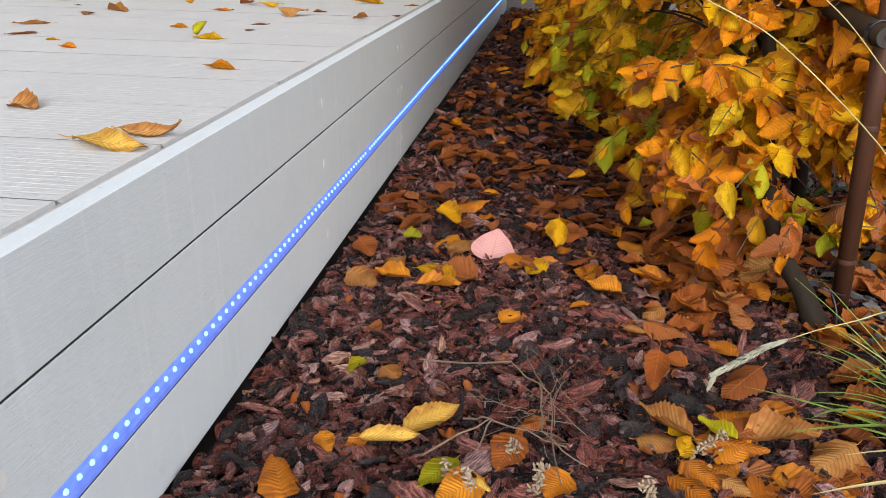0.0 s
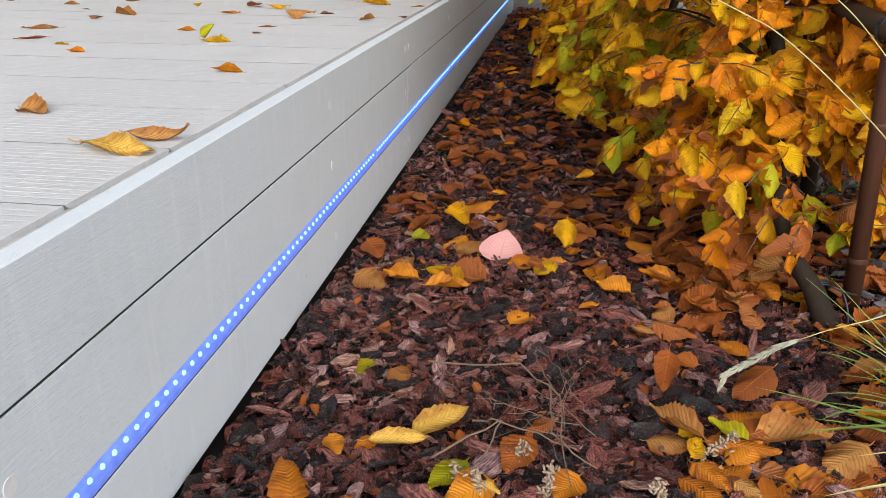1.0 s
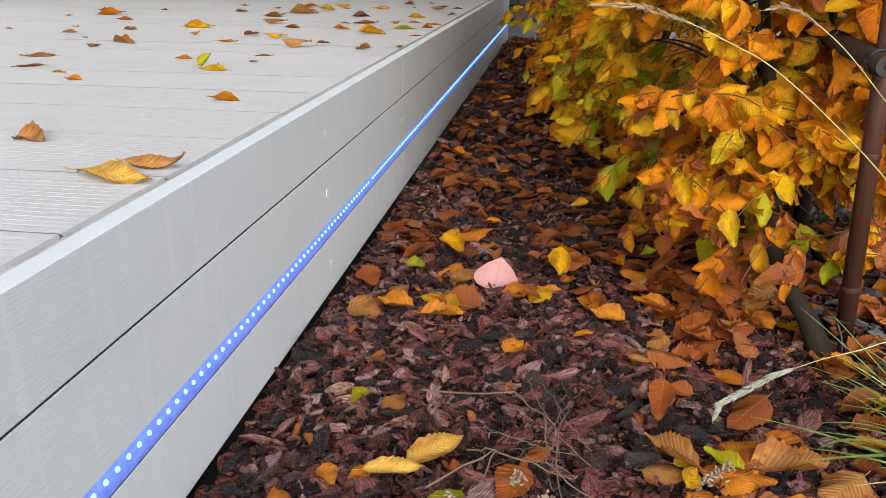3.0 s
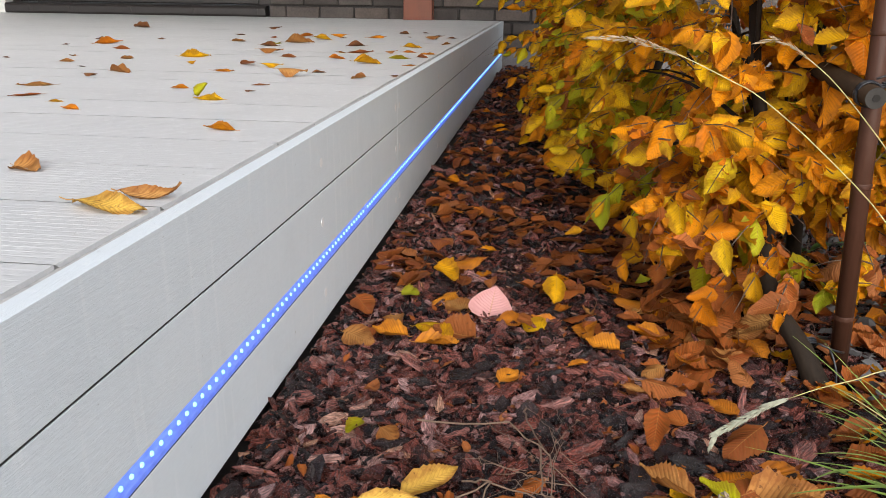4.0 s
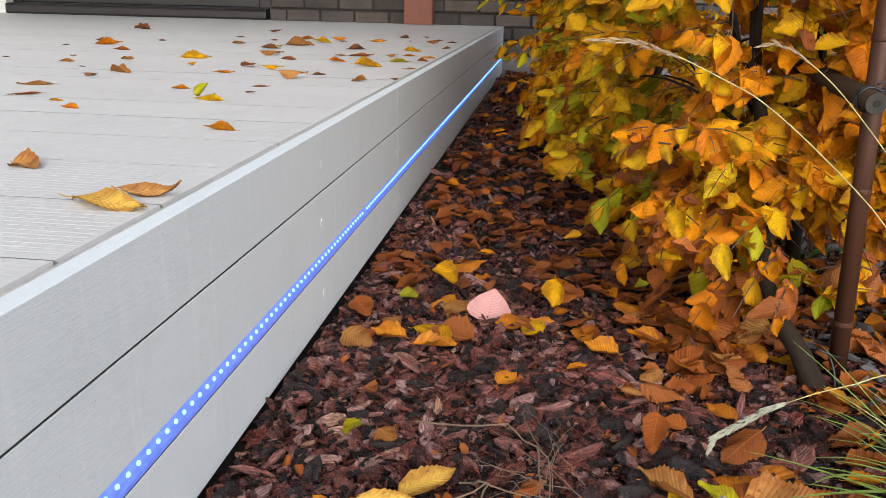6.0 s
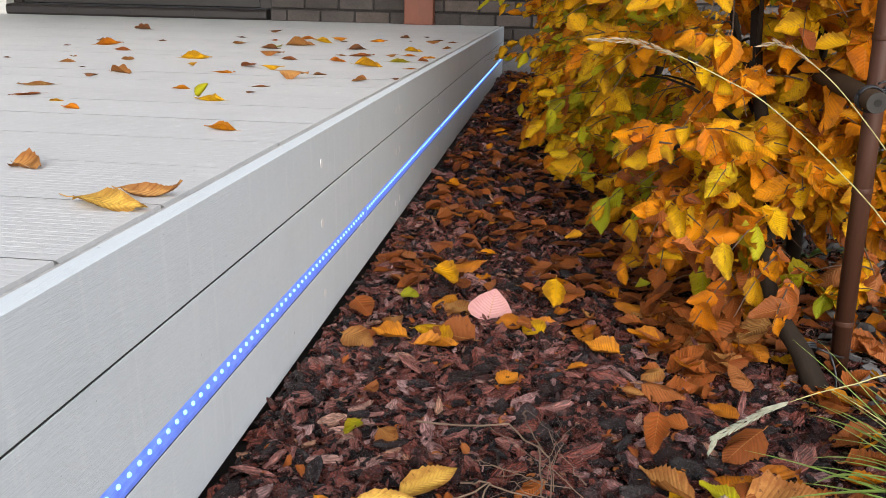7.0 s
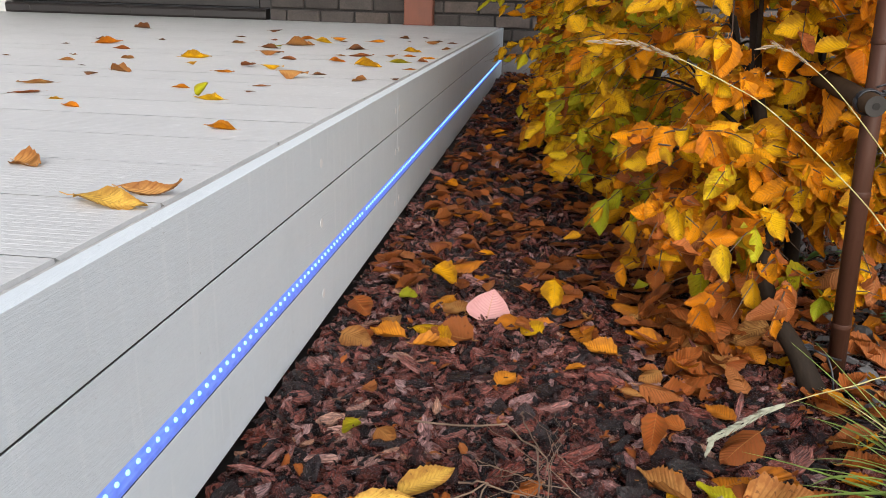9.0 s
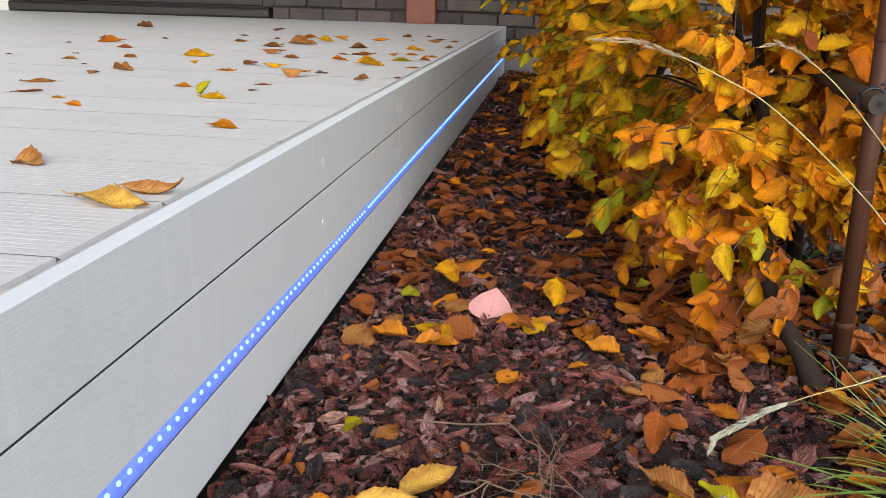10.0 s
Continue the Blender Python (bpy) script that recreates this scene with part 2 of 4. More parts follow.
HOLE_SHADE = plain("hollow_shade", (0.012, 0.009, 0.007), 0.9)
TIE = plain("black_cable", (0.014, 0.015, 0.018), 0.38, 0.0, 200.0, 0.2, 0.1)
BLADE = plain("grass_blade", (0.17, 0.25, 0.045), 0.45, 0.0, 40.0, 0.45, 0.2)
STRAW = plain("straw_stalk", (0.42, 0.36, 0.15), 0.5, 0.0, 80.0, 0.3, 0.2)
SEED = plain("pale_seed_head", (0.36, 0.36, 0.27), 0.75, 0.0, 220.0, 0.35, 0.4)
HEAD = plain("straw_seed_head", (0.34, 0.25, 0.15), 0.75, 0.0, 220.0, 0.35, 0.4)
GRAVEL = plain("grey_stone_chips", (0.062, 0.058, 0.058), 0.6, 0.0, 70.0, 0.55, 0.6)
WEED = plain("green_weed_leaf", (0.07, 0.16, 0.03), 0.5, 0.0, 90.0, 0.4, 0.3)
PLUME = plain("beige_seed_plume", (0.28, 0.21, 0.145), 0.8, 0.0, 220.0, 0.35, 0.4)
DRY = plain("dry_twig", (0.14, 0.088, 0.058), 0.75, 0.0, 150.0, 0.4, 0.4)
BRICK = plain("grey_brown_brick", (0.062, 0.053, 0.048), 0.8, 0.0, 90.0, 0.4, 0.8)
nt = BRICK.node_tree
bsdf = nt.nodes["Principled BSDF"]
base = bsdf.inputs["Base Color"].links[0].from_socket
nt.links.new(mixed(nt, 1.0, base, ramp(nt, any_random(nt), [(0.0, (0.62, 0.58, 0.56)), (0.5, (0.95, 0.92, 0.9)), (1.0, (1.35, 1.2, 1.1))]), "MULTIPLY"), bsdf.inputs["Base Color"])
MORTAR = plain("dark_mortar", (0.03, 0.027, 0.025), 0.9, 0.0, 300.0)
PLINTH = plain("grey_plinth", (0.16, 0.15, 0.145), 0.85, 0.0, 120.0)
RENDER_WALL = plain("pale_render", (0.55, 0.55, 0.53), 0.85, 0.0, 200.0, 0.1)
PIPE = plain("terracotta_paint", (0.165, 0.044, 0.018), 0.5, 0.0, 60.0, 0.15, 0.15, (1, 1, 0.2))
DOOR = plain("dark_brown_door", (0.02, 0.014, 0.013), 0.35, 0.0, 80.0, 0.2, 0.1)
SILL = plain("dark_brown_sill", (0.017, 0.013, 0.012), 0.4, 0.0, 80.0, 0.2, 0.1)


# ---- building blocks ----
def thing(name, label, category, group="", kind=""):
    return tagged(new(name), label, category, group, kind)


def mesh_of(name, verts, faces, mat, uvs=None, smooth=False, index=None):
    me = bpy.data.meshes.new(name)
    me.from_pydata([tuple(v) for v in verts], [], faces)
    for k in (mat if isinstance(mat, (list, tuple)) else [mat]):
        me.materials.append(k)
    if uvs is not None:
        lay = me.uv_layers.new(name="UVMap")
        loops = np.empty(len(me.loops), np.int32)
        me.loops.foreach_get("vertex_index", loops)
        lay.data.foreach_set("uv", np.asarray(uvs, np.float32)[loops].ravel())
    if index is not None:
        me.polygons.foreach_set("material_index", np.asarray(index, np.int32))
    if smooth:
        me.polygons.foreach_set("use_smooth", np.ones(len(me.polygons), bool))
    me.update()
    return me


def child(name, me, parent, m=None, label=""):
    ob = new(name, me)
    ob.parent = parent
    if m is not None:
        ob.matrix_basis = m
    return tagged(ob, label)


def part(name, bm, mat, parent, label="", m=None):
    me = bpy.data.meshes.new(name)
    bm.to_mesh(me)
    bm.free()
    me.materials.append(mat)
    return child(name, me, parent, m, label)


def box(lo, hi, bevel=0.0):
    bm = bmesh.new()
    bmesh.ops.create_cube(bm, size=1.0)
    for v in bm.verts:
        v.co = [lo[k] + (v.co[k] + 0.5) * (hi[k] - lo[k]) for k in range(3)]
    if bevel:
        bmesh.ops.bevel(bm, geom=bm.edges[:], offset=bevel, segments=2, affect="EDGES", profile=0.6)
    return bm


def tube(points, radii, sides=8, closed=True, bumps=0.0):
    """Vertices and faces of a tube along points."""
    pts = [Vector(p) for p in points]
    verts, faces = [], []
    for i, p in enumerate(pts):
        way = (pts[min(i + 1, len(pts) - 1)] - pts[max(i - 1, 0)]).normalized()
        side = way.cross(Vector((0.31, 0.2, 0.93)) if abs(way.z) < 0.9 else Vector((1, 0.1, 0))).normalized()
        up = side.cross(way)
        for k in range(sides):
            a = 2 * math.pi * k / sides
            r = radii[i] * (1 + bumps * random.uniform(-1, 1))
            verts.append(p + side * math.cos(a) * r + up * math.sin(a) * r)
    for i in range(len(pts) - 1):
        for k in range(sides):
            a, b = i * sides + k, i * sides + (k + 1) % sides
            faces.append((a, b, b + sides, a + sides))
    if closed:
        faces.append(tuple(range(sides))[::-1])
        faces.append(tuple(len(verts) - sides + k for k in range(sides)))
    return verts, faces


def merged(pieces):
    verts, faces = [], []
    for v, f in pieces:
        n = len(verts)
        verts += list(v)
        faces += [tuple(i + n for i in q) for q in f]
    return verts, faces


def curve_points(p0, p1, p2, n):
    """A bent line from p0 to p2, pulled towards p1."""
    p0, p1, p2 = Vector(p0), Vector(p1), Vector(p2)
    return [(1 - t) ** 2 * p0 + 2 * t * (1 - t) * p1 + t * t * p2 for t in (i / (n - 1) for i in range(n))]


def leaf_shape(bend=0.2, cup=0.15, twist=0.0, width=0.31, stalk=0.16, rows=22, pleat=0.007, wave=0.02, seed=0, teeth=1.0, taper=0.22):
    """A toothed, ribbed leaf one unit long with its stalk; x along it, y across."""
    rng = random.Random(seed)
    cols = (-1.0, -0.5, 0.0, 0.5, 1.0)
    verts, uvs, faces = [], [], []
    for i in range(rows + 1):
        u = i / rows
        tooth = (0.07 if i % 2 else -0.05) * (0.5 + 0.9 * rng.random()) * teeth + 0.05 * math.sin(u * 9 + seed)
        for c in cols:
            x = u + 0.30 * abs(c) * min(1.0, u / 0.2) * (1 - u ** 2.2)
            half = width * (math.sin(math.pi * x ** 0.82) ** 0.72 if 0 < x < 1 else 0.0) * (1 - taper * x) + 0.004
            y = c * half * (1 + (tooth if abs(c) == 1 else 0))
            z = cup * y * y / width * 2 + (pleat if i % 2 else -pleat) * (0.0, 1.0, 0.35)[round(abs(c) * 2)] * math.sin(math.pi * u) + wave * (1.6 * math.sin(u * 8.3 + c * 1.9 + seed * 2.1) + 0.25 * rng.uniform(-1, 1)) * abs(c)
            a = twist * (x - 0.3)
            y, z = y * math.cos(a) - z * math.sin(a), y * math.sin(a) + z * math.cos(a)
            ang = bend * (x - 0.4)
            r = 1 / bend if abs(bend) > 1e-3 else 1e6
            verts.append((r * math.sin(ang) - z * math.sin(ang), y, r * (1 - math.cos(ang)) + z * math.cos(ang)))
            uvs.append((u, c))
    for i in range(rows):
        for k in range(4):
            a = i * 5 + k
            faces.append((a, a + 1, a + 6, a + 5))
    x0, z0 = verts[2][0], verts[2][2]
    n = len(verts)
    w = 0.008
    for k, (dx, dz) in enumerate(((0, 0), (-0.5, -0.02), (-1, 0.01))):
        for y, z in ((-w, -w), (w, -w), (0, w)):
            verts.append((x0 + dx * stalk + 0.02, y, z0 + dz + z))
            uvs.append((0.5, 0.0))
    for k in range(2):
        for j in range(3):
            a, b = n + 3 * k + j, n + 3 * k + (j + 1) % 3
            faces.append((a, b, b + 3, a + 3))
    return np.array(verts), faces, np.array(uvs)


def bark_shape(seed, simple=False):
    """A jagged bark flake about one unit long, split in layers."""
    rng = random.Random(seed)
    n = 6 if simple else rng.choice((7, 8, 9))
    ring, wide = [], rng.choice((0.08, 0.14, 0.2, 0.26, 0.32, 0.38))
    for k in range(n):
        a = 2 * math.pi * (k + rng.uniform(-0.3, 0.3)) / n
        s = rng.uniform(0.62, 1.15)
        ring.append((0.5 * math.cos(a) * s, wide * math.sin(a) * s))
    th, tilt, bow = rng.uniform(0.07, 0.19), rng.uniform(-0.14, 0.14), rng.uniform(-0.25, 0.25)
    verts, uvs = [], []
    for level, shrink in ((0, 1.0), (1.0, 0.8)) if simple else ((0, 0.86), (0.55, 1.0), (1.0, 0.8)):
        for x, y in ring:
            j = rng.uniform(0.9, 1.08)
            verts.append((x * shrink * j, y * shrink * j, level * th + tilt * x + bow * x * x + rng.uniform(-0.03, 0.03)))
            uvs.append((x, y + level * 0.3))
    faces = [tuple(range(n))[::-1]]
    top = 1 if simple else 2
    for lv in range(top):
        for k in range(n):
            a, b = lv * n + k, lv * n + (k + 1) % n
            faces.append((a, b, b + n, a + n))
    verts.append((rng.uniform(-0.1, 0.1), rng.uniform(-0.05, 0.05), th * rng.uniform(0.8, 1.3)))
    uvs.append((verts[-1][0], verts[-1][1] + 0.3))
    faces += [(top * n + k, top * n + (k + 1) % n, (top + 1) * n) for k in range(n)]
    return np.array(verts), faces, np.array(uvs)


def joined(name, shapes, placed, mats, smooth=False):
    """One mesh out of many placed shapes: placed holds (shape number, 4x4 matrix, material number)."""
    vs, us, fs, idx, n = [], [], [], [], 0
    for s, m, k in placed:
        v, f, u = shapes[s]
        a = np.asarray(m)
        vs.append(v @ a[:3, :3].T + a[:3, 3])
        us.append(u)
        fs += [tuple(i + n for i in q) for q in f]
        idx += [k] * len(f)
        n += len(v)
    return mesh_of(name, np.concatenate(vs).tolist(), fs, mats, np.concatenate(us), smooth, idx)


def ground_height(x, y):
    h = 0.010 * noise.noise((x * 3.1, y * 3.1, 0.3)) + 0.006 * noise.noise((x * 9, y * 9, 4.2))
    return h - 0.008 - 0.008 * max(0.0, 1.0 - x / 0.035) * (x > -0.01) + 0.010 * max(0.0, min(1.5, y - 1.2)) + 0.02 * max(0.0, x - 0.6)


# ---- ground ----
def build_ground():
    ground = thing("ground", "dark soil bed under wet bark mulch", "ground", kind="structure")
    n, m = 40, 70
    xs = [-90, -30, -8] + [-0.3 + 2.4 * i / n for i in range(n + 1)] + [8, 30, 90]
    ys = [-90, -30, -6] + [0.0 + 6.0 * i / m for i in range(m + 1)] + [12, 30, 90]
    verts = [(x, y, (ground_height(x, y) if -0.3 <= x <= 2.1 and 0 <= y <= 6 else 0.0) - 0.012) for y in ys for x in xs]
    w = len(xs)
    faces = [(j * w + i, j * w + i + 1, (j + 1) * w + i + 1, (j + 1) * w + i) for j in range(len(ys) - 1) for i in range(w - 1)]
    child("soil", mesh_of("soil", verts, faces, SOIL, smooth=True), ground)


build_ground()

DECK_TOP, DECK_END = 0.2764, 5.04
BOARD, FIRST_SEAM = 0.1585, 0.4939


# ---- terrace ----
def deck_board_mesh(width, length):
    """A ribbed board: ribs run along x; the board's top is at z 0."""
    ribs, gap, deep = 15, 0.0005, 0.00015
    prof = [(0.007, -0.024), (0.006, -0.0045), (0.0, 0.0)]
    step = (width - gap - 0.006) / ribs
    for k in range(ribs - 1):
        y = 0.003 + step * (k + 1)
        wide = 0.0008 if k % 3 else 0.0016
        prof += [(y - wide, 0.0), (y - wide * 0.5, -deep), (y + wide * 0.5, -deep), (y + wide, 0.0)]
    prof += [(width - gap - 0.001, 0.0), (width - gap, -0.001), (width - gap, -0.024)]
    n = len(prof)
    verts = [(x, y, z) for x in (-length, 0.0) for y, z in prof]
    faces = [(i, i + 1, i + 1 + n, i + n) for i in range(n - 1)] + [(n - 1, 0, n, 2 * n - 1)]
    faces += [tuple(range(n)), tuple(range(n, 2 * n))[::-1]]
    return mesh_of("deck_board", verts, faces, DECK)


def build_terrace():
    deck = thing("terrace_deck", "pale ribbed composite terrace deck with scattered leaves", "deck", kind="structure")
    part("subframe", box((-4.4, -1.3, 0.03), (-0.05, DECK_END - 0.02, 0.246)), SUBFRAME_AND_SHADE, deck, "dark frame under the boards")
    # Grey strip set just below the deck top, between board ends and fascia.
    part("edge_strip", box((-0.031, -1.3, 0.20), (-0.0195, DECK_END - 0.01, DECK_TOP - 0.0042), 0.001), GAP_STRIP, deck, "grey strip along the board ends")
    me = deck_board_mesh(BOARD, 4.35)
    for k in range(-11, 29):
        y = FIRST_SEAM + k * BOARD
        child("deck_board", me, deck, pose(-0.029 + 0.0008 * math.sin(k * 2.3), y, DECK_TOP + 0.0001 * math.sin(k * 1.7)))
    fascia = thing("deck_fascia", "pale grey composite fascia boards along the terrace edge", "fascia", kind="structure")
    for lo, hi in ((0.1945, DECK_TOP), (0.1045, 0.1917), (0.0, 0.0812)):
        for a, b in ((-1.3, 1.6195), (1.6205, DECK_END - 0.01)):
            part("fascia_board", box((-0.019, a, lo), (0.0, b, hi), 0.0005), FASCIA, fascia)
    # Black strip and rear sheet stand in for the shade inside the joints.
    part("joint_shade_strip", box((-0.018, -1.3, 0.1918), (-0.0012, DECK_END - 0.012, 0.1944)), SUBFRAME_AND_SHADE, fascia, "dark strip standing in for the joint's shade")
    part("backing", box((-0.034, -1.3, 0.002), (-0.0315, DECK_END - 0.015, 0.195)), SUBFRAME_AND_SHADE, fascia, "black sheet standing in for shade behind the joints")
    bm = bmesh.new()
    bmesh.ops.create_cone(bm, segments=20, radius1=0.0066, radius2=0.0065, depth=0.0005, cap_ends=True)
    me = bpy.data.meshes.new("screw_cap")
    bm.to_mesh(me)
    bm.free()
    me.materials.append(CAP)
    for y in (-0.35, 0.352, 1.058, 1.600, 1.641, 2.22, 2.80, 3.40, 4.0, 4.6):
        for z in (0.233, 0.148, 0.041):
            child("screw_cap", me, fascia, pose(0.0002, y + 0.002 * math.sin(y * 40 + z * 90), z, 0, 90, 0))


def build_light_strip():
    """Five lengths of lit strip in the joint between the lower boards; one chip each 16.7 mm."""
    rim = [(math.cos(q * math.pi / 4), math.sin(q * math.pi / 4)) for q in range(8)]
    led = mesh_of("led", [(0, 0.0030 * c, 0.0025 * d) for c, d in rim] + [(0.0013, 0.0021 * c, 0.0018 * d) for c, d in rim],
                  [tuple(range(8, 16))] + [(q, (q + 1) % 8, (q + 1) % 8 + 8, q + 8) for q in range(8)], LED_GLOW)
    for k in range(5):
        a = 0.384 + 0.9505 * k
        b = min(a + 0.947, DECK_END - 0.02)
        strip = thing("led_strip", "lit azure-blue light strip set between two fascia boards", "light strip", "light strips along the terrace edge")
        strip.location = (0, a, 0.0935)
        # Added dark strip: it covers the board's top so the lower edge draws dark.
        part("dark_edge", box((-0.009, 0, -0.0122), (-0.0004, b - a, -0.0109)), SUBFRAME_AND_SHADE, strip, "dark strip along the jacket's lower edge")
        part("channel", box((-0.018, 0, -0.0105), (-0.0085, b - a, 0.0105)), CHANNEL, strip, "dark grey channel")
        verts = [(x, y, z) for y in (0.0, b - a) for x, z in ((-0.008, -0.0108), (-0.0003, -0.0108), (-0.0003, -0.006), (-0.0038, 0.0085), (-0.008, 0.0104))]
        faces = [(i, (i + 1) % 5, (i + 1) % 5 + 5, i + 5) for i in range(5)] + [(4, 3, 2, 1, 0), (5, 6, 7, 8, 9)]
        part_me = mesh_of("jacket", verts, faces, STRIP_GLOW)
        jacket = child("jacket", part_me, strip, None, "glowing blue jacket")
        for i in range(int((b - a) * 60)):
            child("led", led, jacket, pose(-0.0021, (i + 0.6) / 60, 0.0012, 0, -12, 0))


build_terrace()
build_light_strip()


# ---- house behind the terrace ----
def build_house():
    wall = thing("wall_house", "grey-brown brick house wall with dark mortar joints", "wall", kind="structure")
    # Walls rise unseen to 5.4 m to keep sky light off the deck.
    part("wall_core", box((-1.47, DECK_END + 0.008, 0.10), (3.0, DECK_END + 0.35, 5.4)), MORTAR, wall)
    part("wall_over_door", box((-6.0, DECK_END + 0.008, 2.35), (-1.47, DECK_END + 0.35, 5.4)), MORTAR, wall)
    part("plinth", box((-0.0, DECK_END - 0.03, -0.1), (3.0, DECK_END + 0.35, 0.10), 0.004), PLINTH, wall, "grey cement plinth")
    part("rendered_pier", box((-6.0, DECK_END + 0.0, -0.1), (-3.26, DECK_END + 0.35, 2.35), 0.004), RENDER_WALL, wall, "pale rendered pier")
    shapes = []
    for s in range(5):
        rng = random.Random(s)
        bm = box((0, -0.016, 0), (0.206, 0.02, 0.066))
        bmesh.ops.bevel(bm, geom=bm.edges[:], offset=0.005, segments=1, affect="EDGES")
        for v in bm.verts:
            v.co += Vector([rng.uniform(-0.0018, 0.0018) for _ in range(3)])
        me = bpy.data.meshes.new("brick")
        bm.to_mesh(me)
        bm.free()
        me.materials.append(BRICK)
        shapes.append(me)
    rng = random.Random(4)
    for row in range(7):
        z = 0.118 + row * 0.0785
        x = -1.46 + (0.0 if row % 2 else 0.11) + 0.01 * math.sin(row * 5.1)
        if row % 2 == 0:
            child("brick", shapes[row % 5], wall, pose(-1.462, DECK_END + 0.006, z) @ Matrix.Diagonal((0.47, 1, 1, 1)))
        while x < 1.6:
            child("brick", rng.choice(shapes), wall, pose(x, DECK_END + 0.006, z))
            x += 0.218
    pts, faces, n = [], [], 0
    for row in range(7, 31):
        z = 0.118 + row * 0.0785
        for i in range(20):
            x = -1.46 + (0.0 if row % 2 else 0.11) + i * 0.218
            lo, hi = (x, DECK_END - 0.012, z), (x + 0.206, DECK_END + 0.02, z + 0.066)
            pts += [(a, b, c) for a in (lo[0], hi[0]) for b in (lo[1], hi[1]) for c in (lo[2], hi[2])]
            faces += [tuple(n + k for k in q) for q in ((0, 1, 5, 4), (0, 4, 6, 2), (1, 3, 7, 5), (0, 2, 3, 1), (4, 5, 7, 6))]
            n += 8
    tagged(child("upper_bricks", mesh_of("upper_bricks", pts, faces, BRICK), wall), kind="stuff")
    door = thing("door_1", "dark brown terrace door with rounded sill on the deck", "door", kind="structure")
    prof = [(0.0, 0.0), (-0.075, 0.0), (-0.083, 0.012), (-0.083, 0.048), (-0.074, 0.062), (0.0, 0.068)]
    verts = [(x, DECK_END + 0.06 + p, DECK_TOP + 0.001 + q) for x in (-3.255, -1.49) for p, q in prof]
    faces = [(i, (i + 1) % 6, (i + 1) % 6 + 6, i + 6) for i in range(6)] + [(5, 4, 3, 2, 1, 0), (6, 7, 8, 9, 10, 11)]
    child("door_sill", mesh_of("door_sill", verts, faces, SILL), door, None, "dark brown rounded sill")
    for x in (-3.1, -2.82, -2.40, -1.98, -1.56):
        part("sill_bracket", box((x, DECK_END - 0.027, DECK_TOP + 0.012), (x + 0.02, DECK_END - 0.022, DECK_TOP + 0.05), 0.002), SILL, door)
    part("door_leaf", box((-3.2, DECK_END + 0.10, DECK_TOP + 0.07), (-1.56, DECK_END + 0.16, 2.28), 0.004), DOOR, door, "dark door leaf")
    for a, b in ((-3.259, -3.2), (-1.56, -1.471)):
        part("door_frame", box((a, DECK_END + 0.07, DECK_TOP + 0.07), (b, DECK_END + 0.2, 2.35), 0.004), DOOR, door)
    part("door_rail", box((-3.19, DECK_END + 0.085, DECK_TOP + 0.075), (-1.57, DECK_END + 0.099, DECK_TOP + 0.20), 0.003), SILL, door, "lower rail")
    # Unseen roof inferred from the post; its reach is set to shade the deck.
    roof = thing("added_shade_roof", "unseen plain pale roof over the post, added to shade the deck", "roof", kind="structure")
    part("roof_slab", box((-6.0, 1.5, 2.34), (0.12, DECK_END + 0.004, 2.46), 0.01), RENDER_WALL, roof)
    post = thing("veranda_post", "terracotta-painted square post standing on the deck", "post")
    part("shaft", box((-0.600, DECK_END - 0.10, DECK_TOP + 0.004), (-0.425, DECK_END - 0.016, 2.336), 0.006), PIPE, post)
    part("shoe", box((-0.603, DECK_END - 0.103, DECK_TOP + 0.001), (-0.422, DECK_END - 0.014, DECK_TOP + 0.008), 0.002), PIPE, post)


build_house()


# ---- bark mulch ----
def build_mulch():
    rng = random.Random(11)
    shapes = [bark_shape(s) for s in range(24)] + [bark_shape(s, True) for s in range(24, 48)]

    def strew(n, xr, yr, sizes, lift, tilt, first=0):
        out = []
        for _ in range(n):
            x, y = rng.uniform(*xr), rng.uniform(*yr)
            s = rng.choice(sizes) * rng.uniform(0.7, 1.25)
            z = ground_height(x, y) + rng.uniform(0, lift) - 0.006
            m = pose(x, y, z, rng.gauss(0, tilt), rng.gauss(0, tilt), rng.uniform(0, 360)) @ Matrix.Diagonal((s, s * rng.uniform(0.8, 1.3), s * rng.uniform(0.7, 1.2), 1))
            out.append((first + rng.randrange(24), m, 0))
        return out

    near = strew(20000, (0.005, 1.15), (0.36, 1.75), (0.011, 0.015, 0.019, 0.024, 0.03), 0.016, 28)
    near += strew(2600, (0.02, 1.1), (0.36, 1.4), (0.03, 0.036, 0.046), 0.016, 17)
    near += strew(260, (0.26, 0.62), (0.55, 0.98), (0.046, 0.054), 0.014, 12)
    near += strew(16000, (0.008, 1.1), (0.36, 1.6), (0.005, 0.008, 0.012), 0.020, 34, 24)
    near += strew(8000, (0.004, 0.75), (0.42, 1.0), (0.012, 0.016, 0.021, 0.027), 0.012, 22, 24)
    ob = new("bark_mulch", joined("bark_mulch", shapes, near, [BARK]))
    tagged(ob, "wet reddish-brown bark mulch chips covering the bed", "mulch", kind="stuff")
    far = strew(10000, (0.012, 1.3), (1.7, 5.0), (0.018, 0.024, 0.032, 0.042), 0.014, 24, 24)
    far += strew(2500, (0.012, 1.5), (-0.9, 0.37), (0.014, 0.02, 0.028, 0.036), 0.014, 24, 24)
    ob = new("bark_mulch", joined("bark_mulch", shapes, far, [BARK]))
    tagged(ob, "wet dark bark mulch along the hedge foot", "mulch", kind="stuff")


build_mulch()


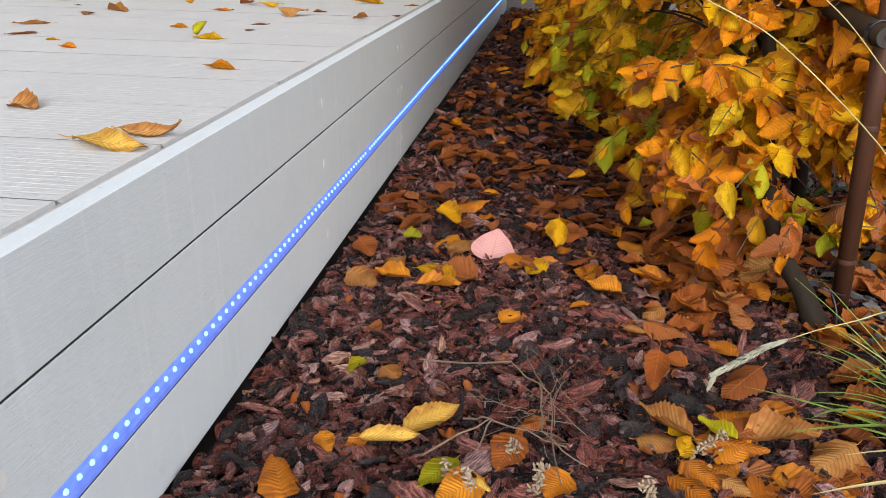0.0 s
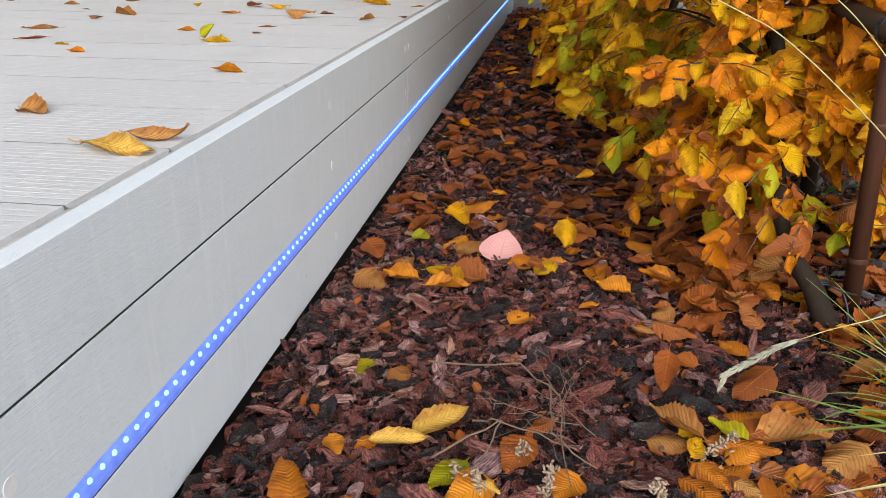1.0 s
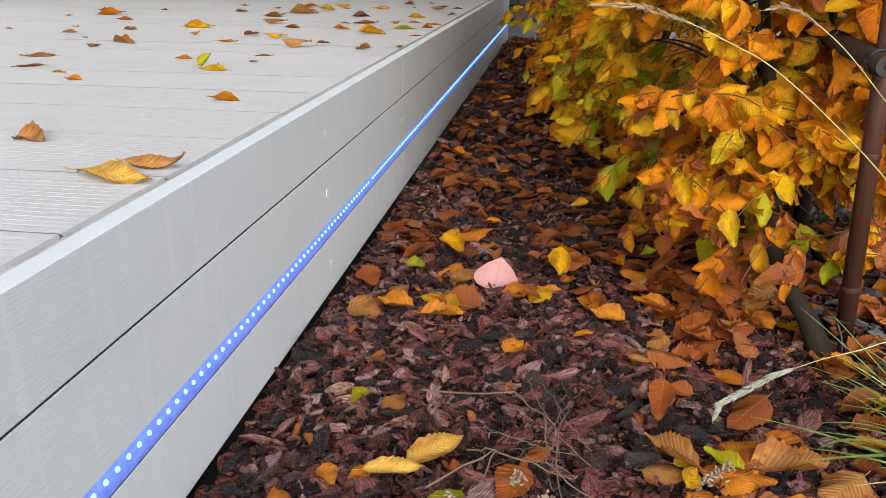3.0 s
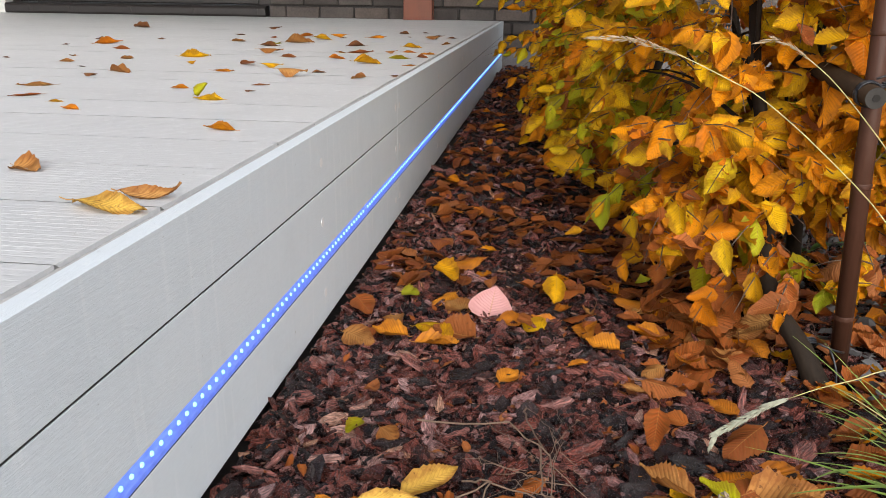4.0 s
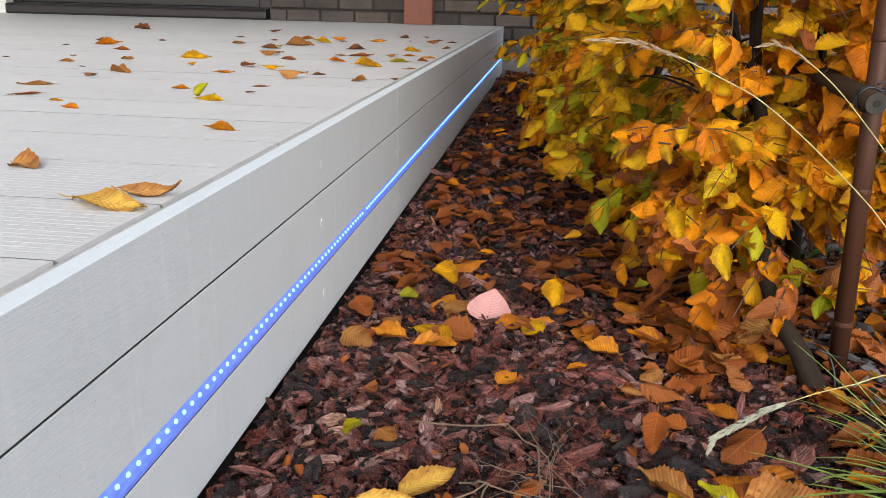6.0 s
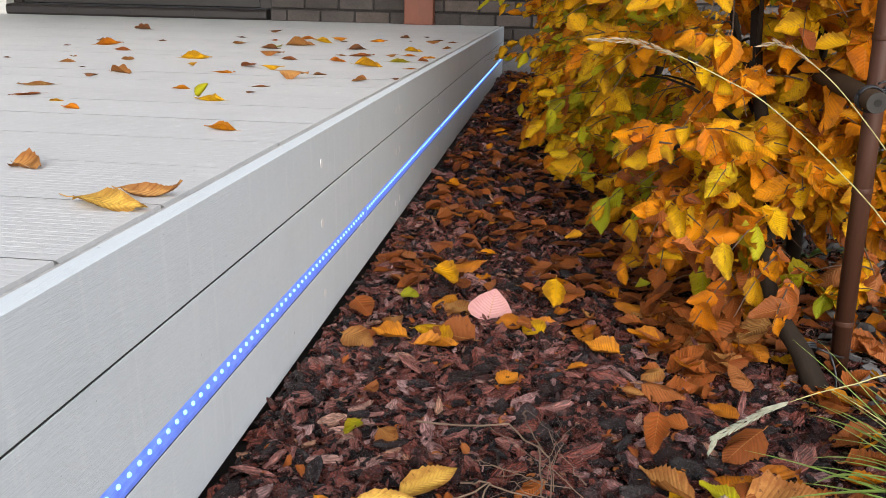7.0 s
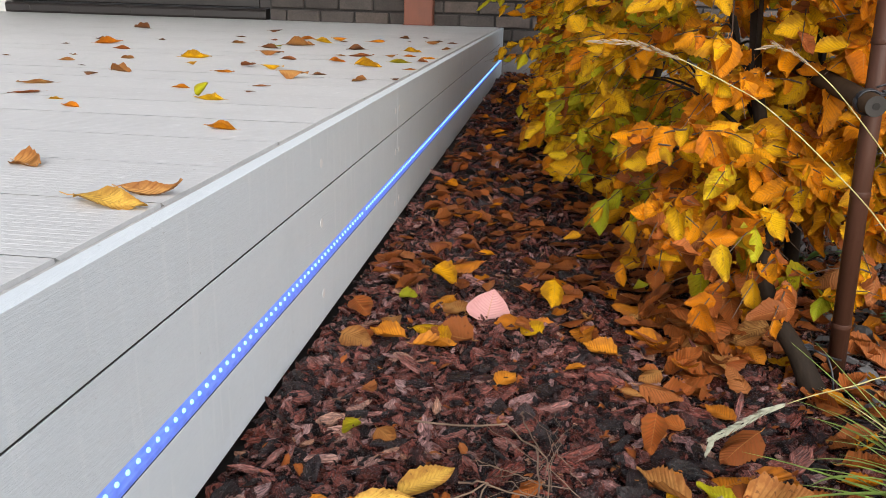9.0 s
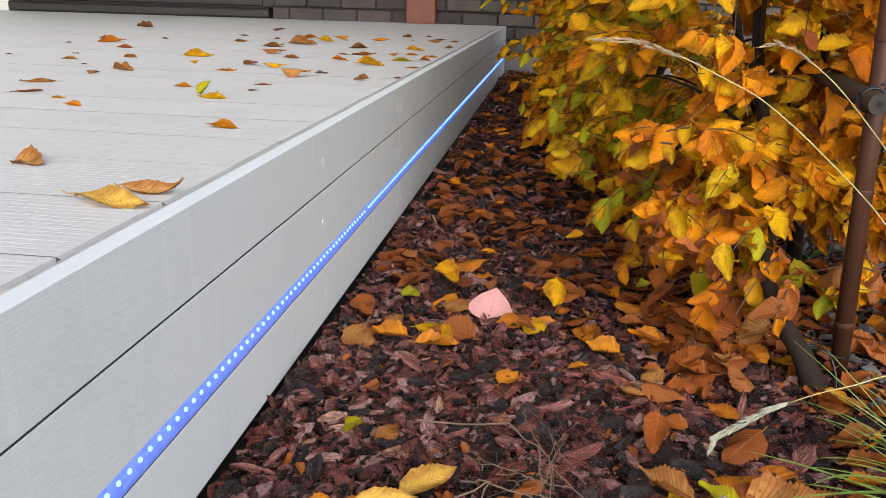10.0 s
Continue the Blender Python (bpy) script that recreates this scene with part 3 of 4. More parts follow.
def build_chips():
    rng = random.Random(15)
    shapes = [bark_shape(s, True) for s in range(60, 72)]
    placed = []
    for _ in range(2600):
        x, y = rng.uniform(0.70, 1.5), rng.uniform(0.86, 2.7)
        s = rng.choice((0.014, 0.02, 0.028, 0.036))
        placed.append((rng.randrange(12), pose(x, y, ground_height(x, y) + rng.uniform(0.004, 0.016), rng.gauss(0, 22), rng.gauss(0, 22), rng.uniform(0, 360)) @ Matrix.Diagonal((s, s * 1.3, s * 1.6, 1)), 0))
    tagged(new("stone_chips", joined("stone_chips", shapes, placed, [GRAVEL])), "grey slate chips on the ground behind the hedge's end", "stone chips", kind="stuff")
    for x, y in ((0.80, 1.50), (0.90, 1.52), (0.95, 1.32), (0.86, 1.20)):
        weed = thing("green_weed", "small green weed growing among the grey chips", "weed", "green weeds behind the hedge")
        weed.location = (x, y, ground_height(x, y))
        for k in range(9):
            a = rng.uniform(0, 6.28)
            out = Vector((math.cos(a), math.sin(a), 0))
            pts = curve_points((0, 0, 0.004), out * 0.014 + Vector((0, 0, 0.03)), out * rng.uniform(0.028, 0.045) + Vector((0, 0, rng.uniform(0.012, 0.035))), 6)
            side = out.cross(Vector((0, 0, 1)))
            wide = (0.001, 0.003, 0.006, 0.007, 0.005, 0.0004)
            verts = [q for p, w in zip(pts, wide) for q in (p - side * w, p - Vector((0, 0, w * 0.4)), p + side * w)]
            child("leaf", mesh_of("leaf", verts, [(3 * i + j, 3 * i + j + 1, 3 * i + j + 4, 3 * i + j + 3) for i in range(5) for j in (0, 1)], WEED, smooth=True), weed)


build_chips()

# ---- leaves ----
SHAPES = [leaf_shape(0.35, 0.3, 0.0, 0.29, seed=1, wave=0.025), leaf_shape(0.9, 0.6, 0.35, 0.28, seed=2, wave=0.03), leaf_shape(-0.4, 0.35, -0.3, 0.30, seed=3, wave=0.025),
          leaf_shape(1.3, 0.8, 0.5, 0.26, seed=4, wave=0.04), leaf_shape(-0.9, -0.5, 0.6, 0.29, seed=5, wave=0.04), leaf_shape(0.2, 0.15, 0.15, 0.33, seed=6, wave=0.02)]
CURLED = [leaf_shape(1.2, 0.9, 0.5, 0.25, seed=7, wave=0.03), leaf_shape(1.5, 0.5, -0.5, 0.22, seed=8, wave=0.03), leaf_shape(-0.9, -1.0, 0.5, 0.25, seed=9, wave=0.03), leaf_shape(0.9, 0.8, 0.2, 0.15, seed=10, wave=0.02)]
LOW_CURLS = [leaf_shape(0.9, 0.6, 0.2, 0.2, 0.2, seed=41, wave=0.03, teeth=0.4), leaf_shape(0.7, 0.9, -0.3, 0.24, 0.16, seed=42, wave=0.03, teeth=0.4), leaf_shape(1.2, 0.6, 0.3, 0.2, 0.25, seed=43, wave=0.04, teeth=0.4), leaf_shape(-0.5, -0.6, 0.2, 0.3, 0.2, seed=44, wave=0.04, teeth=0.4), leaf_shape(0.4, 1.0, 0.3, 0.26, 0.2, seed=45, wave=0.05, teeth=0.4)]
FLAT_LEAVES = [leaf_shape(0.12, 0.1, 0.0, 0.36, 0.1, seed=12, pleat=0.013), leaf_shape(0.25, 0.2, 0.15, 0.33, seed=13, pleat=0.013), leaf_shape(-0.35, -0.25, 0.1, 0.31, seed=14, pleat=0.013), leaf_shape(0.6, 0.5, -0.2, 0.3, seed=15, wave=0.03, pleat=0.013)]
FAR_SHAPES = [leaf_shape(b, c, t, w, rows=11, pleat=0.006, seed=k) for k, (b, c, t, w) in enumerate(((0.35, 0.3, 0.0, 0.30), (0.8, 0.5, 0.25, 0.29), (-0.3, 0.25, -0.2, 0.31), (1.5, 0.7, 0.3, 0.28), (-0.9, -0.4, 0.4, 0.30), (0.15, 0.12, 0.1, 0.33)))]
NEAR_LEAVES = [leaf_shape(0.3, 0.45, 0.7, 0.19, 0.2, seed=31, wave=0.04, teeth=0.5), leaf_shape(1.7, 0.5, 0.1, 0.12, 0.12, seed=32, wave=0.01, teeth=0.4), leaf_shape(0.7, 0.8, 0.4, 0.36, 0.1, seed=33, wave=0.03, teeth=0.5),
               leaf_shape(0.1, 0.2, 0.0, 0.46, 0.05, seed=34, wave=0.008, pleat=0.003, teeth=0.0, taper=0.55)]
MESHES = {}


def leaf_mesh(family, s, kind):
    key = (id(family), s, kind)
    if key not in MESHES:
        v, f, u = family[s]
        MESHES[key] = mesh_of("leaf", v.tolist(), f, KINDS[kind], u, True)
    return MESHES[key]


def lay_leaf(family, s, kind, x, y, z, size, turn, rx=0.0, ry=0.0, where="on the bark mulch", group="fallen leaves on the mulch", flat=1.0):
    me = leaf_mesh(family, s, kind)
    ob = new("fallen_leaf", me)
    m = pose(0, 0, 0, rx, ry, turn) @ Matrix.Diagonal((size, size, size * flat, 1))
    low = min((m @ v.co).z for v in me.vertices)
    ob.matrix_basis = Matrix.Translation((x, y, z - low)) @ m @ Matrix.Translation((-0.4, 0, 0))
    low = min((ob.matrix_basis @ v.co).z for v in me.vertices)
    ob.matrix_basis = Matrix.Translation((0, 0, z - low)) @ ob.matrix_basis
    return tagged(ob, f"{WORDS[kind]} fallen hornbeam leaf lying {where}", "leaf", group)


def deck_leaves():
    rng = random.Random(21)
    near = ((-0.45, 1.18, 0.032, "o"), (-0.50, 1.25, 0.024, "y"), (-0.62, 1.30, 0.05, "b"), (-0.69, 1.43, 0.06, "t"),
            (-0.40, 1.46, 0.03, "o"), (-0.25, 1.55, 0.036, "t"), (-0.24, 1.45, 0.022, "d"), (-0.23, 1.72, 0.06, "t"), (-0.21, 1.82, 0.03, "d"), (-0.11, 1.70, 0.034, "t"),
            (-0.04, 1.76, 0.018, "d"), (-0.66, 1.63, 0.028, "d"), (-0.63, 1.71, 0.055, "t"), (-0.15, 1.04, 0.042, "o"))
    middle = ((-0.42, 1.79, 0.045, "o"), (-0.42, 1.93, 0.06, "b"), (-0.35, 1.92, 0.05, "y"), (-0.40, 2.19, 0.05, "b"), (-0.49, 2.33, 0.066, "t"), (-0.59, 2.60, 0.058, "d"),
              (-0.63, 2.13, 0.082, "y"), (-0.58, 1.95, 0.026, "y"), (-0.71, 2.16, 0.03, "t"), (-0.82, 2.04, 0.046, "t"), (-0.89, 1.92, 0.041, "t"), (-0.80, 1.80, 0.02, "d"),
              (-1.11, 1.99, 0.022, "d"), (-1.24, 2.47, 0.024, "d"), (-1.00, 2.09, 0.026, "t"), (-1.11, 2.54, 0.082, "o"), (-1.27, 2.73, 0.056, "d"), (-1.00, 2.33, 0.045, "b"))
    far = ((-1.08, 2.81, 0.033, "d"), (-1.57, 3.54, 0.079, "d"), (-0.94, 3.15, 0.035, "d"), (-0.77, 2.77, 0.063, "t"), (-0.73, 3.01, 0.042, "b"), (-0.93, 3.63, 0.054, "d"),
           (-0.67, 3.09, 0.069, "o"), (-0.56, 2.95, 0.065, "y"), (-0.54, 3.13, 0.055, "o"), (-0.48, 3.08, 0.024, "d"), (-0.53, 2.76, 0.09, "t"), (-0.61, 2.69, 0.05, "g"),
           (-0.36, 2.66, 0.058, "d"), (-0.33, 2.38, 0.033, "t"), (-0.26, 2.18, 0.041, "o"), (-0.23, 2.38, 0.078, "b"), (-0.34, 3.12, 0.072, "o"), (-0.14, 2.06, 0.063, "y"))
    edge = ((-0.16, 2.42, 0.036, "t"), (-0.14, 2.45, 0.044, "o"), (-0.07, 2.39, 0.04, "o"), (-0.13, 2.66, 0.057, "y"), (-0.09, 2.23, 0.056, "g"), (-0.06, 2.03, 0.034, "o"),
            (-0.045, 2.28, 0.03, "b"), (-0.33, 3.43, 0.04, "d"), (-0.25, 3.21, 0.024, "d"), (-0.25, 3.53, 0.026, "d"), (-0.17, 3.13, 0.056, "t"), (-0.14, 3.32, 0.047, "d"),
            (-0.07, 3.20, 0.041, "b"), (-0.07, 2.82, 0.03, "t"))
    for row in (near, middle, far, edge):
        for x, y, size, kind in row:
            lay_leaf(LOW_CURLS, rng.randrange(5), kind, x, y, DECK_TOP - 0.0005, size * 1.12, rng.choice((0, 180)) + rng.gauss(0, 24), rng.gauss(0, 6), rng.gauss(0, 4),
                     "on the pale deck boards", "fallen leaves on the deck", rng.choice((0.35, 0.5, 0.65)))
    d = DECK_TOP - 0.0005
    where, group = "on the pale deck boards", "fallen leaves on the deck"
    lay_leaf(NEAR_LEAVES, 0, "l", -0.044, 0.630, d, 0.080, -12, 14, 2, where, group, 0.65)
    lay_leaf(NEAR_LEAVES, 1, "t", -0.026, 0.682, d, 0.070, 4, 24, 0, where, group)
    lay_leaf(FLAT_LEAVES, 3, "t", -0.222, 0.765, d, 0.05, -25, 24, 0, where, group)
    lay_leaf(CURLED, 0, "y", -0.29, 1.32, d, 0.056, 186, 6, 0, where, group, 0.5)
    lay_leaf(CURLED, 2, "g", -0.28, 1.335, d + 0.006, 0.036, 60, 70, -30, where, group)


def span_leaf(family, s, kind, base, tip, wide, up=(0.0, -0.35, 1.0)):
    """A leaf from the foot of its blade at base to its tip; wide: its breadth against its length."""
    base, tip = Vector(base), Vector(tip)
    along = tip - base
    size = along.length
    d = along.normalized()
    yv = Vector(up).cross(d).normalized()
    zv = d.cross(yv)
    v = family[s][0]
    broad = wide / (v[:, 1].max() - v[:, 1].min())
    turn = Matrix(((d.x, yv.x, zv.x, base.x), (d.y, yv.y, zv.y, base.y), (d.z, yv.z, zv.z, base.z), (0, 0, 0, 1)))
    ob = new("fallen_leaf", leaf_mesh(family, s, kind))
    ob.matrix_basis = turn @ Matrix.Diagonal((size, size * broad, size, 1)) @ Matrix.Translation((0.12, 0, 0))
    return tagged(ob, f"{WORDS[kind]} fallen leaf lying on the bark mulch", "leaf", "fallen leaves on the mulch")


def mulch_leaves():
    rng = random.Random(33)
    front = (
        (0.202, 0.655, 0.253, 0.697, 0.005, "l", 0.46),
        (0.166, 0.623, 0.225, 0.638, 0.000, "l", 0.33),
        (0.104, 0.534, 0.075, 0.591, 0.005, "r", 0.60),
        (0.238, 0.591, 0.209, 0.545, 0.000, "g", 0.50),
        (0.262, 0.571, 0.224, 0.536, 0.000, "r", 0.70),
        (0.257, 0.583, 0.289, 0.559, 0.000, "l", 0.42),
        (0.294, 0.632, 0.278, 0.574, 0.000, "b", 0.60),
        (0.341, 0.585, 0.319, 0.552, 0.000, "r", 0.80),
        (0.317, 0.674, 0.290, 0.641, 0.000, "b", 0.62),
        (0.152, 0.747, 0.174, 0.725, 0.000, "t", 0.90),
        (0.119, 0.757, 0.109, 0.726, 0.000, "g", 0.60),
        (0.154, 0.621, 0.135, 0.602, 0.000, "r", 0.60),
        (0.118, 0.613, 0.137, 0.584, 0.000, "r", 0.60),
    )
    corner = (
        (0.440, 0.775, 0.429, 0.722, 0.022, "b", 0.48),
        (0.534, 0.764, 0.489, 0.722, 0.016, "b", 0.62),
        (0.449, 0.672, 0.403, 0.723, 0.000, "t", 0.40),
        (0.433, 0.709, 0.476, 0.728, 0.000, "r", 0.50),
        (0.447, 0.678, 0.470, 0.691, 0.000, "y", 0.80),
        (0.495, 0.674, 0.463, 0.706, 0.000, "g", 0.50),
        (0.451, 0.644, 0.465, 0.675, 0.000, "y", 0.60),
        (0.501, 0.704, 0.543, 0.733, 0.000, "r", 0.75),
        (0.532, 0.684, 0.608, 0.695, 0.000, "t", 0.55),
        (0.599, 0.664, 0.550, 0.622, 0.005, "t", 0.70),
        (0.482, 0.660, 0.552, 0.655, 0.000, "r", 0.40),
        (0.455, 0.618, 0.482, 0.587, 0.000, "r", 0.70),
        (0.485, 0.599, 0.506, 0.582, 0.000, "t", 0.70),
    )
    middle = (
        (0.530, 0.848, 0.504, 0.886, 0.000, "r", 0.60),
        (0.309, 1.048, 0.279, 1.076, 0.000, "y", 0.90),
        (0.278, 1.076, 0.238, 1.060, 0.000, "r", 0.80),
        (0.406, 0.999, 0.361, 1.021, 0.000, "r", 0.80),
        (0.376, 1.064, 0.383, 1.003, 0.000, "r", 0.60),
        (0.357, 0.930, 0.384, 0.951, 0.000, "r", 0.40),
        (0.273, 0.876, 0.292, 0.911, 0.000, "r", 0.70),
        (0.471, 1.154, 0.436, 1.130, 0.000, "t", 0.80),
        (0.334, 1.175, 0.333, 1.112, 0.020, "y", 0.60),
        (0.431, 0.876, 0.402, 0.889, 0.000, "t", 0.35),
        (0.531, 1.078, 0.482, 1.035, 0.011, "b", 0.60),
        (0.530, 1.006, 0.473, 1.024, 0.000, "b", 0.50),
    )
    path = (
        (0.058, 0.981, 0.110, 0.944, 0.004, "t", 0.60),
        (0.183, 0.985, 0.134, 1.028, 0.005, "y", 0.60),
        (0.210, 0.990, 0.150, 1.018, 0.000, "w", 0.85),
        (0.194, 1.104, 0.158, 1.134, 0.000, "t", 0.90),
        (0.170, 1.156, 0.142, 1.103, 0.000, "r", 0.60),
        (0.151, 1.229, 0.191, 1.180, 0.014, "y", 0.60),
        (0.191, 1.296, 0.127, 1.283, 0.014, "r", 0.50),
        (0.040, 1.107, 0.075, 1.054, 0.005, "b", 0.60),
        (0.167, 0.951, 0.226, 0.955, 0.000, "r", 0.45),
        (0.100, 1.063, 0.123, 1.010, 0.000, "t", 0.55),
        (0.102, 1.158, 0.134, 1.149, 0.000, "g", 0.70),
        (0.116, 0.837, 0.133, 0.826, 0.000, "b", 1.20),
        (0.123, 0.979, 0.068, 1.011, 0.000, "r", 0.45),
    )
    for row in (front, corner, middle, path):
        for bx, by, tx, ty, rise, kind, wide in row:
            lift = rng.uniform(0.015, 0.022)
            base, tip = Vector((bx, by, ground_height(bx, by) + lift)), Vector((tx, ty, ground_height(tx, ty) + lift))
            (base if by > ty else tip).z += rise
            span_leaf(FLAT_LEAVES, rng.randrange(4), kind, base, tip, wide, (rng.gauss(0, 0.2), -0.35 + rng.gauss(0, 0.15), 1.0))
    span_leaf(NEAR_LEAVES, 3, "p", (0.238, 1.097, 0.012), (0.247, 1.126, 0.056), 1.25, (0.1, -0.8, 1.0))
    for _ in range(44):
        x, y = rng.uniform(0.44, 0.62), rng.uniform(0.56, 0.73)
        if x < 0.5 and y > 0.66:
            continue
        lay_leaf(FLAT_LEAVES, rng.randrange(4), rng.choice("bbtrbrb"), x, y, ground_height(x, y) + rng.uniform(0.0, 0.006), rng.uniform(0.038, 0.062), rng.uniform(-60, 60), rng.uniform(0, 26), rng.gauss(0, 8))
    # the ones that show singly between deck and hedge, and under the hedge's near end
    for _ in range(120):
        if rng.random() < 0.5:
            x, y = rng.uniform(0.42, 0.78), rng.gauss(1.02, 0.13)
        else:
            y = rng.uniform(1.0, 1.9)
            x = rng.uniform(0.06, 0.55)
        if y < 0.82:
            continue
        # Past y 1.18 dark leaves prevail, putting the hedge's shade into colour.
        lay_leaf(FLAT_LEAVES if rng.random() < 0.8 else CURLED, rng.randrange(4), rng.choice("wwbwwbwrwb" if y > 1.18 else "rbbbbtbbwyb"), x, y, ground_height(x, y) + rng.uniform(0.006, 0.018),
                 rng.uniform(0.036, 0.058), rng.uniform(0, 360), rng.gauss(0, 14), rng.gauss(0, 12))
    for _ in range(34):
        x, y = rng.uniform(0.47, 0.63), rng.uniform(0.93, 1.10)
        z = ground_height(x, y) + max(0.0, (y - 0.95) * 0.3) * rng.random()
        lay_leaf(FLAT_LEAVES, rng.choice((1, 2, 3)), rng.choice("bbbtb"), x, y, z, rng.uniform(0.05, 0.07), rng.uniform(150, 390), rng.gauss(0, 12), rng.uniform(-50, 20))
    placed = []
    for _ in range(1900):
        y = 1.2 + 3.6 * rng.random() ** 1.2
        x = rng.uniform(0.03, 1.0) if rng.random() < 0.6 else rng.uniform(0.4, 1.2)
        if x > 0.68 and y < 2.0 and rng.random() < 0.25:
            continue
        s = rng.uniform(0.034, 0.055)
        # Mostly dark leaves again: their colour carries the shade along the bed.
        k = rng.choice((3, 4, 4, 4, 1, 4, 4, 3, 4, 3, 4, 3, 4))
        placed.append((rng.choice((0, 1, 2, 5)), pose(x, y, ground_height(x, y) + rng.uniform(0.008, 0.02), rng.gauss(0, 14), rng.gauss(0, 12), rng.uniform(0, 360)) @ Matrix.Diagonal((s, s, s, 1)), k))
    for _ in range(260):
        x, y = rng.uniform(0.45, 1.05), rng.uniform(0.5, 1.45)
        if x < 0.62 and y < 0.95 or x > 0.66 and y > 0.9 and rng.random() < 0.35:
            continue
        s = rng.uniform(0.036, 0.06)
        placed.append((rng.randrange(4), pose(x, y, ground_height(x, y) + rng.uniform(0.006, 0.02), rng.gauss(0, 14), rng.gauss(0, 12), rng.uniform(0, 360)) @ Matrix.Diagonal((s, s, s, 1)), rng.choice((1, 3, 3))))
    for _ in range(180):
        x, y = rng.uniform(0.03, 0.7), rng.uniform(0.5, 1.15)
        s = rng.uniform(0.008, 0.02)
        placed.append((rng.choice((0, 1, 2, 5)), pose(x, y, ground_height(x, y) + rng.uniform(0.006, 0.014), rng.gauss(0, 25), rng.gauss(0, 25), rng.uniform(0, 360)) @ Matrix.Diagonal((s, s * 0.9, s, 1)), 3))
    tagged(new("leaf_litter", joined("leaf_litter", FAR_SHAPES, placed, LEAF + [WET_SHADED_LEAF], True)), "russet and orange leaf litter strewn over the mulch", "leaf litter", kind="stuff")


deck_leaves()
mulch_leaves()


# ---- hornbeam hedge ----
def hedge_face(y):
    """How far the hedge stands from the deck's edge, along the path."""
    xs = ((0.9, 0.60), (1.05, 0.49), (1.3, 0.37), (1.8, 0.305), (2.3, 0.24), (3.0, 0.22), (4.0, 0.20), (4.8, 0.19))
    for (a, p), (b, q) in zip(xs, xs[1:]):
        if y <= b:
            return p + (q - p) * (max(y, a) - a) / (b - a)
    return xs[-1][1]


HOLLOWS = (((0.463, 1.1, 0.354), (0.55, 1.7, 0.295), 0.052), ((0.531, 1.1, 0.41), (0.62, 1.5, 0.39), 0.034), ((0.489, 1.1, 0.44), (0.58, 1.6, 0.43), 0.030),
           ((0.473, 1.1, 0.261), (0.54, 1.6, 0.17), 0.030), ((0.533, 1.1, 0.10), (0.62, 1.4, 0.04), 0.040))


def hollow(p):
    """Whether p lies in one of the gaps between the boughs."""
    for a, b, r in HOLLOWS:
        a, b = Vector(a), Vector(b)
        t = max(0.0, min(1.0, (p - a).dot(b - a) / (b - a).length_squared))
        if (p - a.lerp(b, t)).length < r * (1 + 0.5 * noise.noise(p * 14)):
            return True
    return False


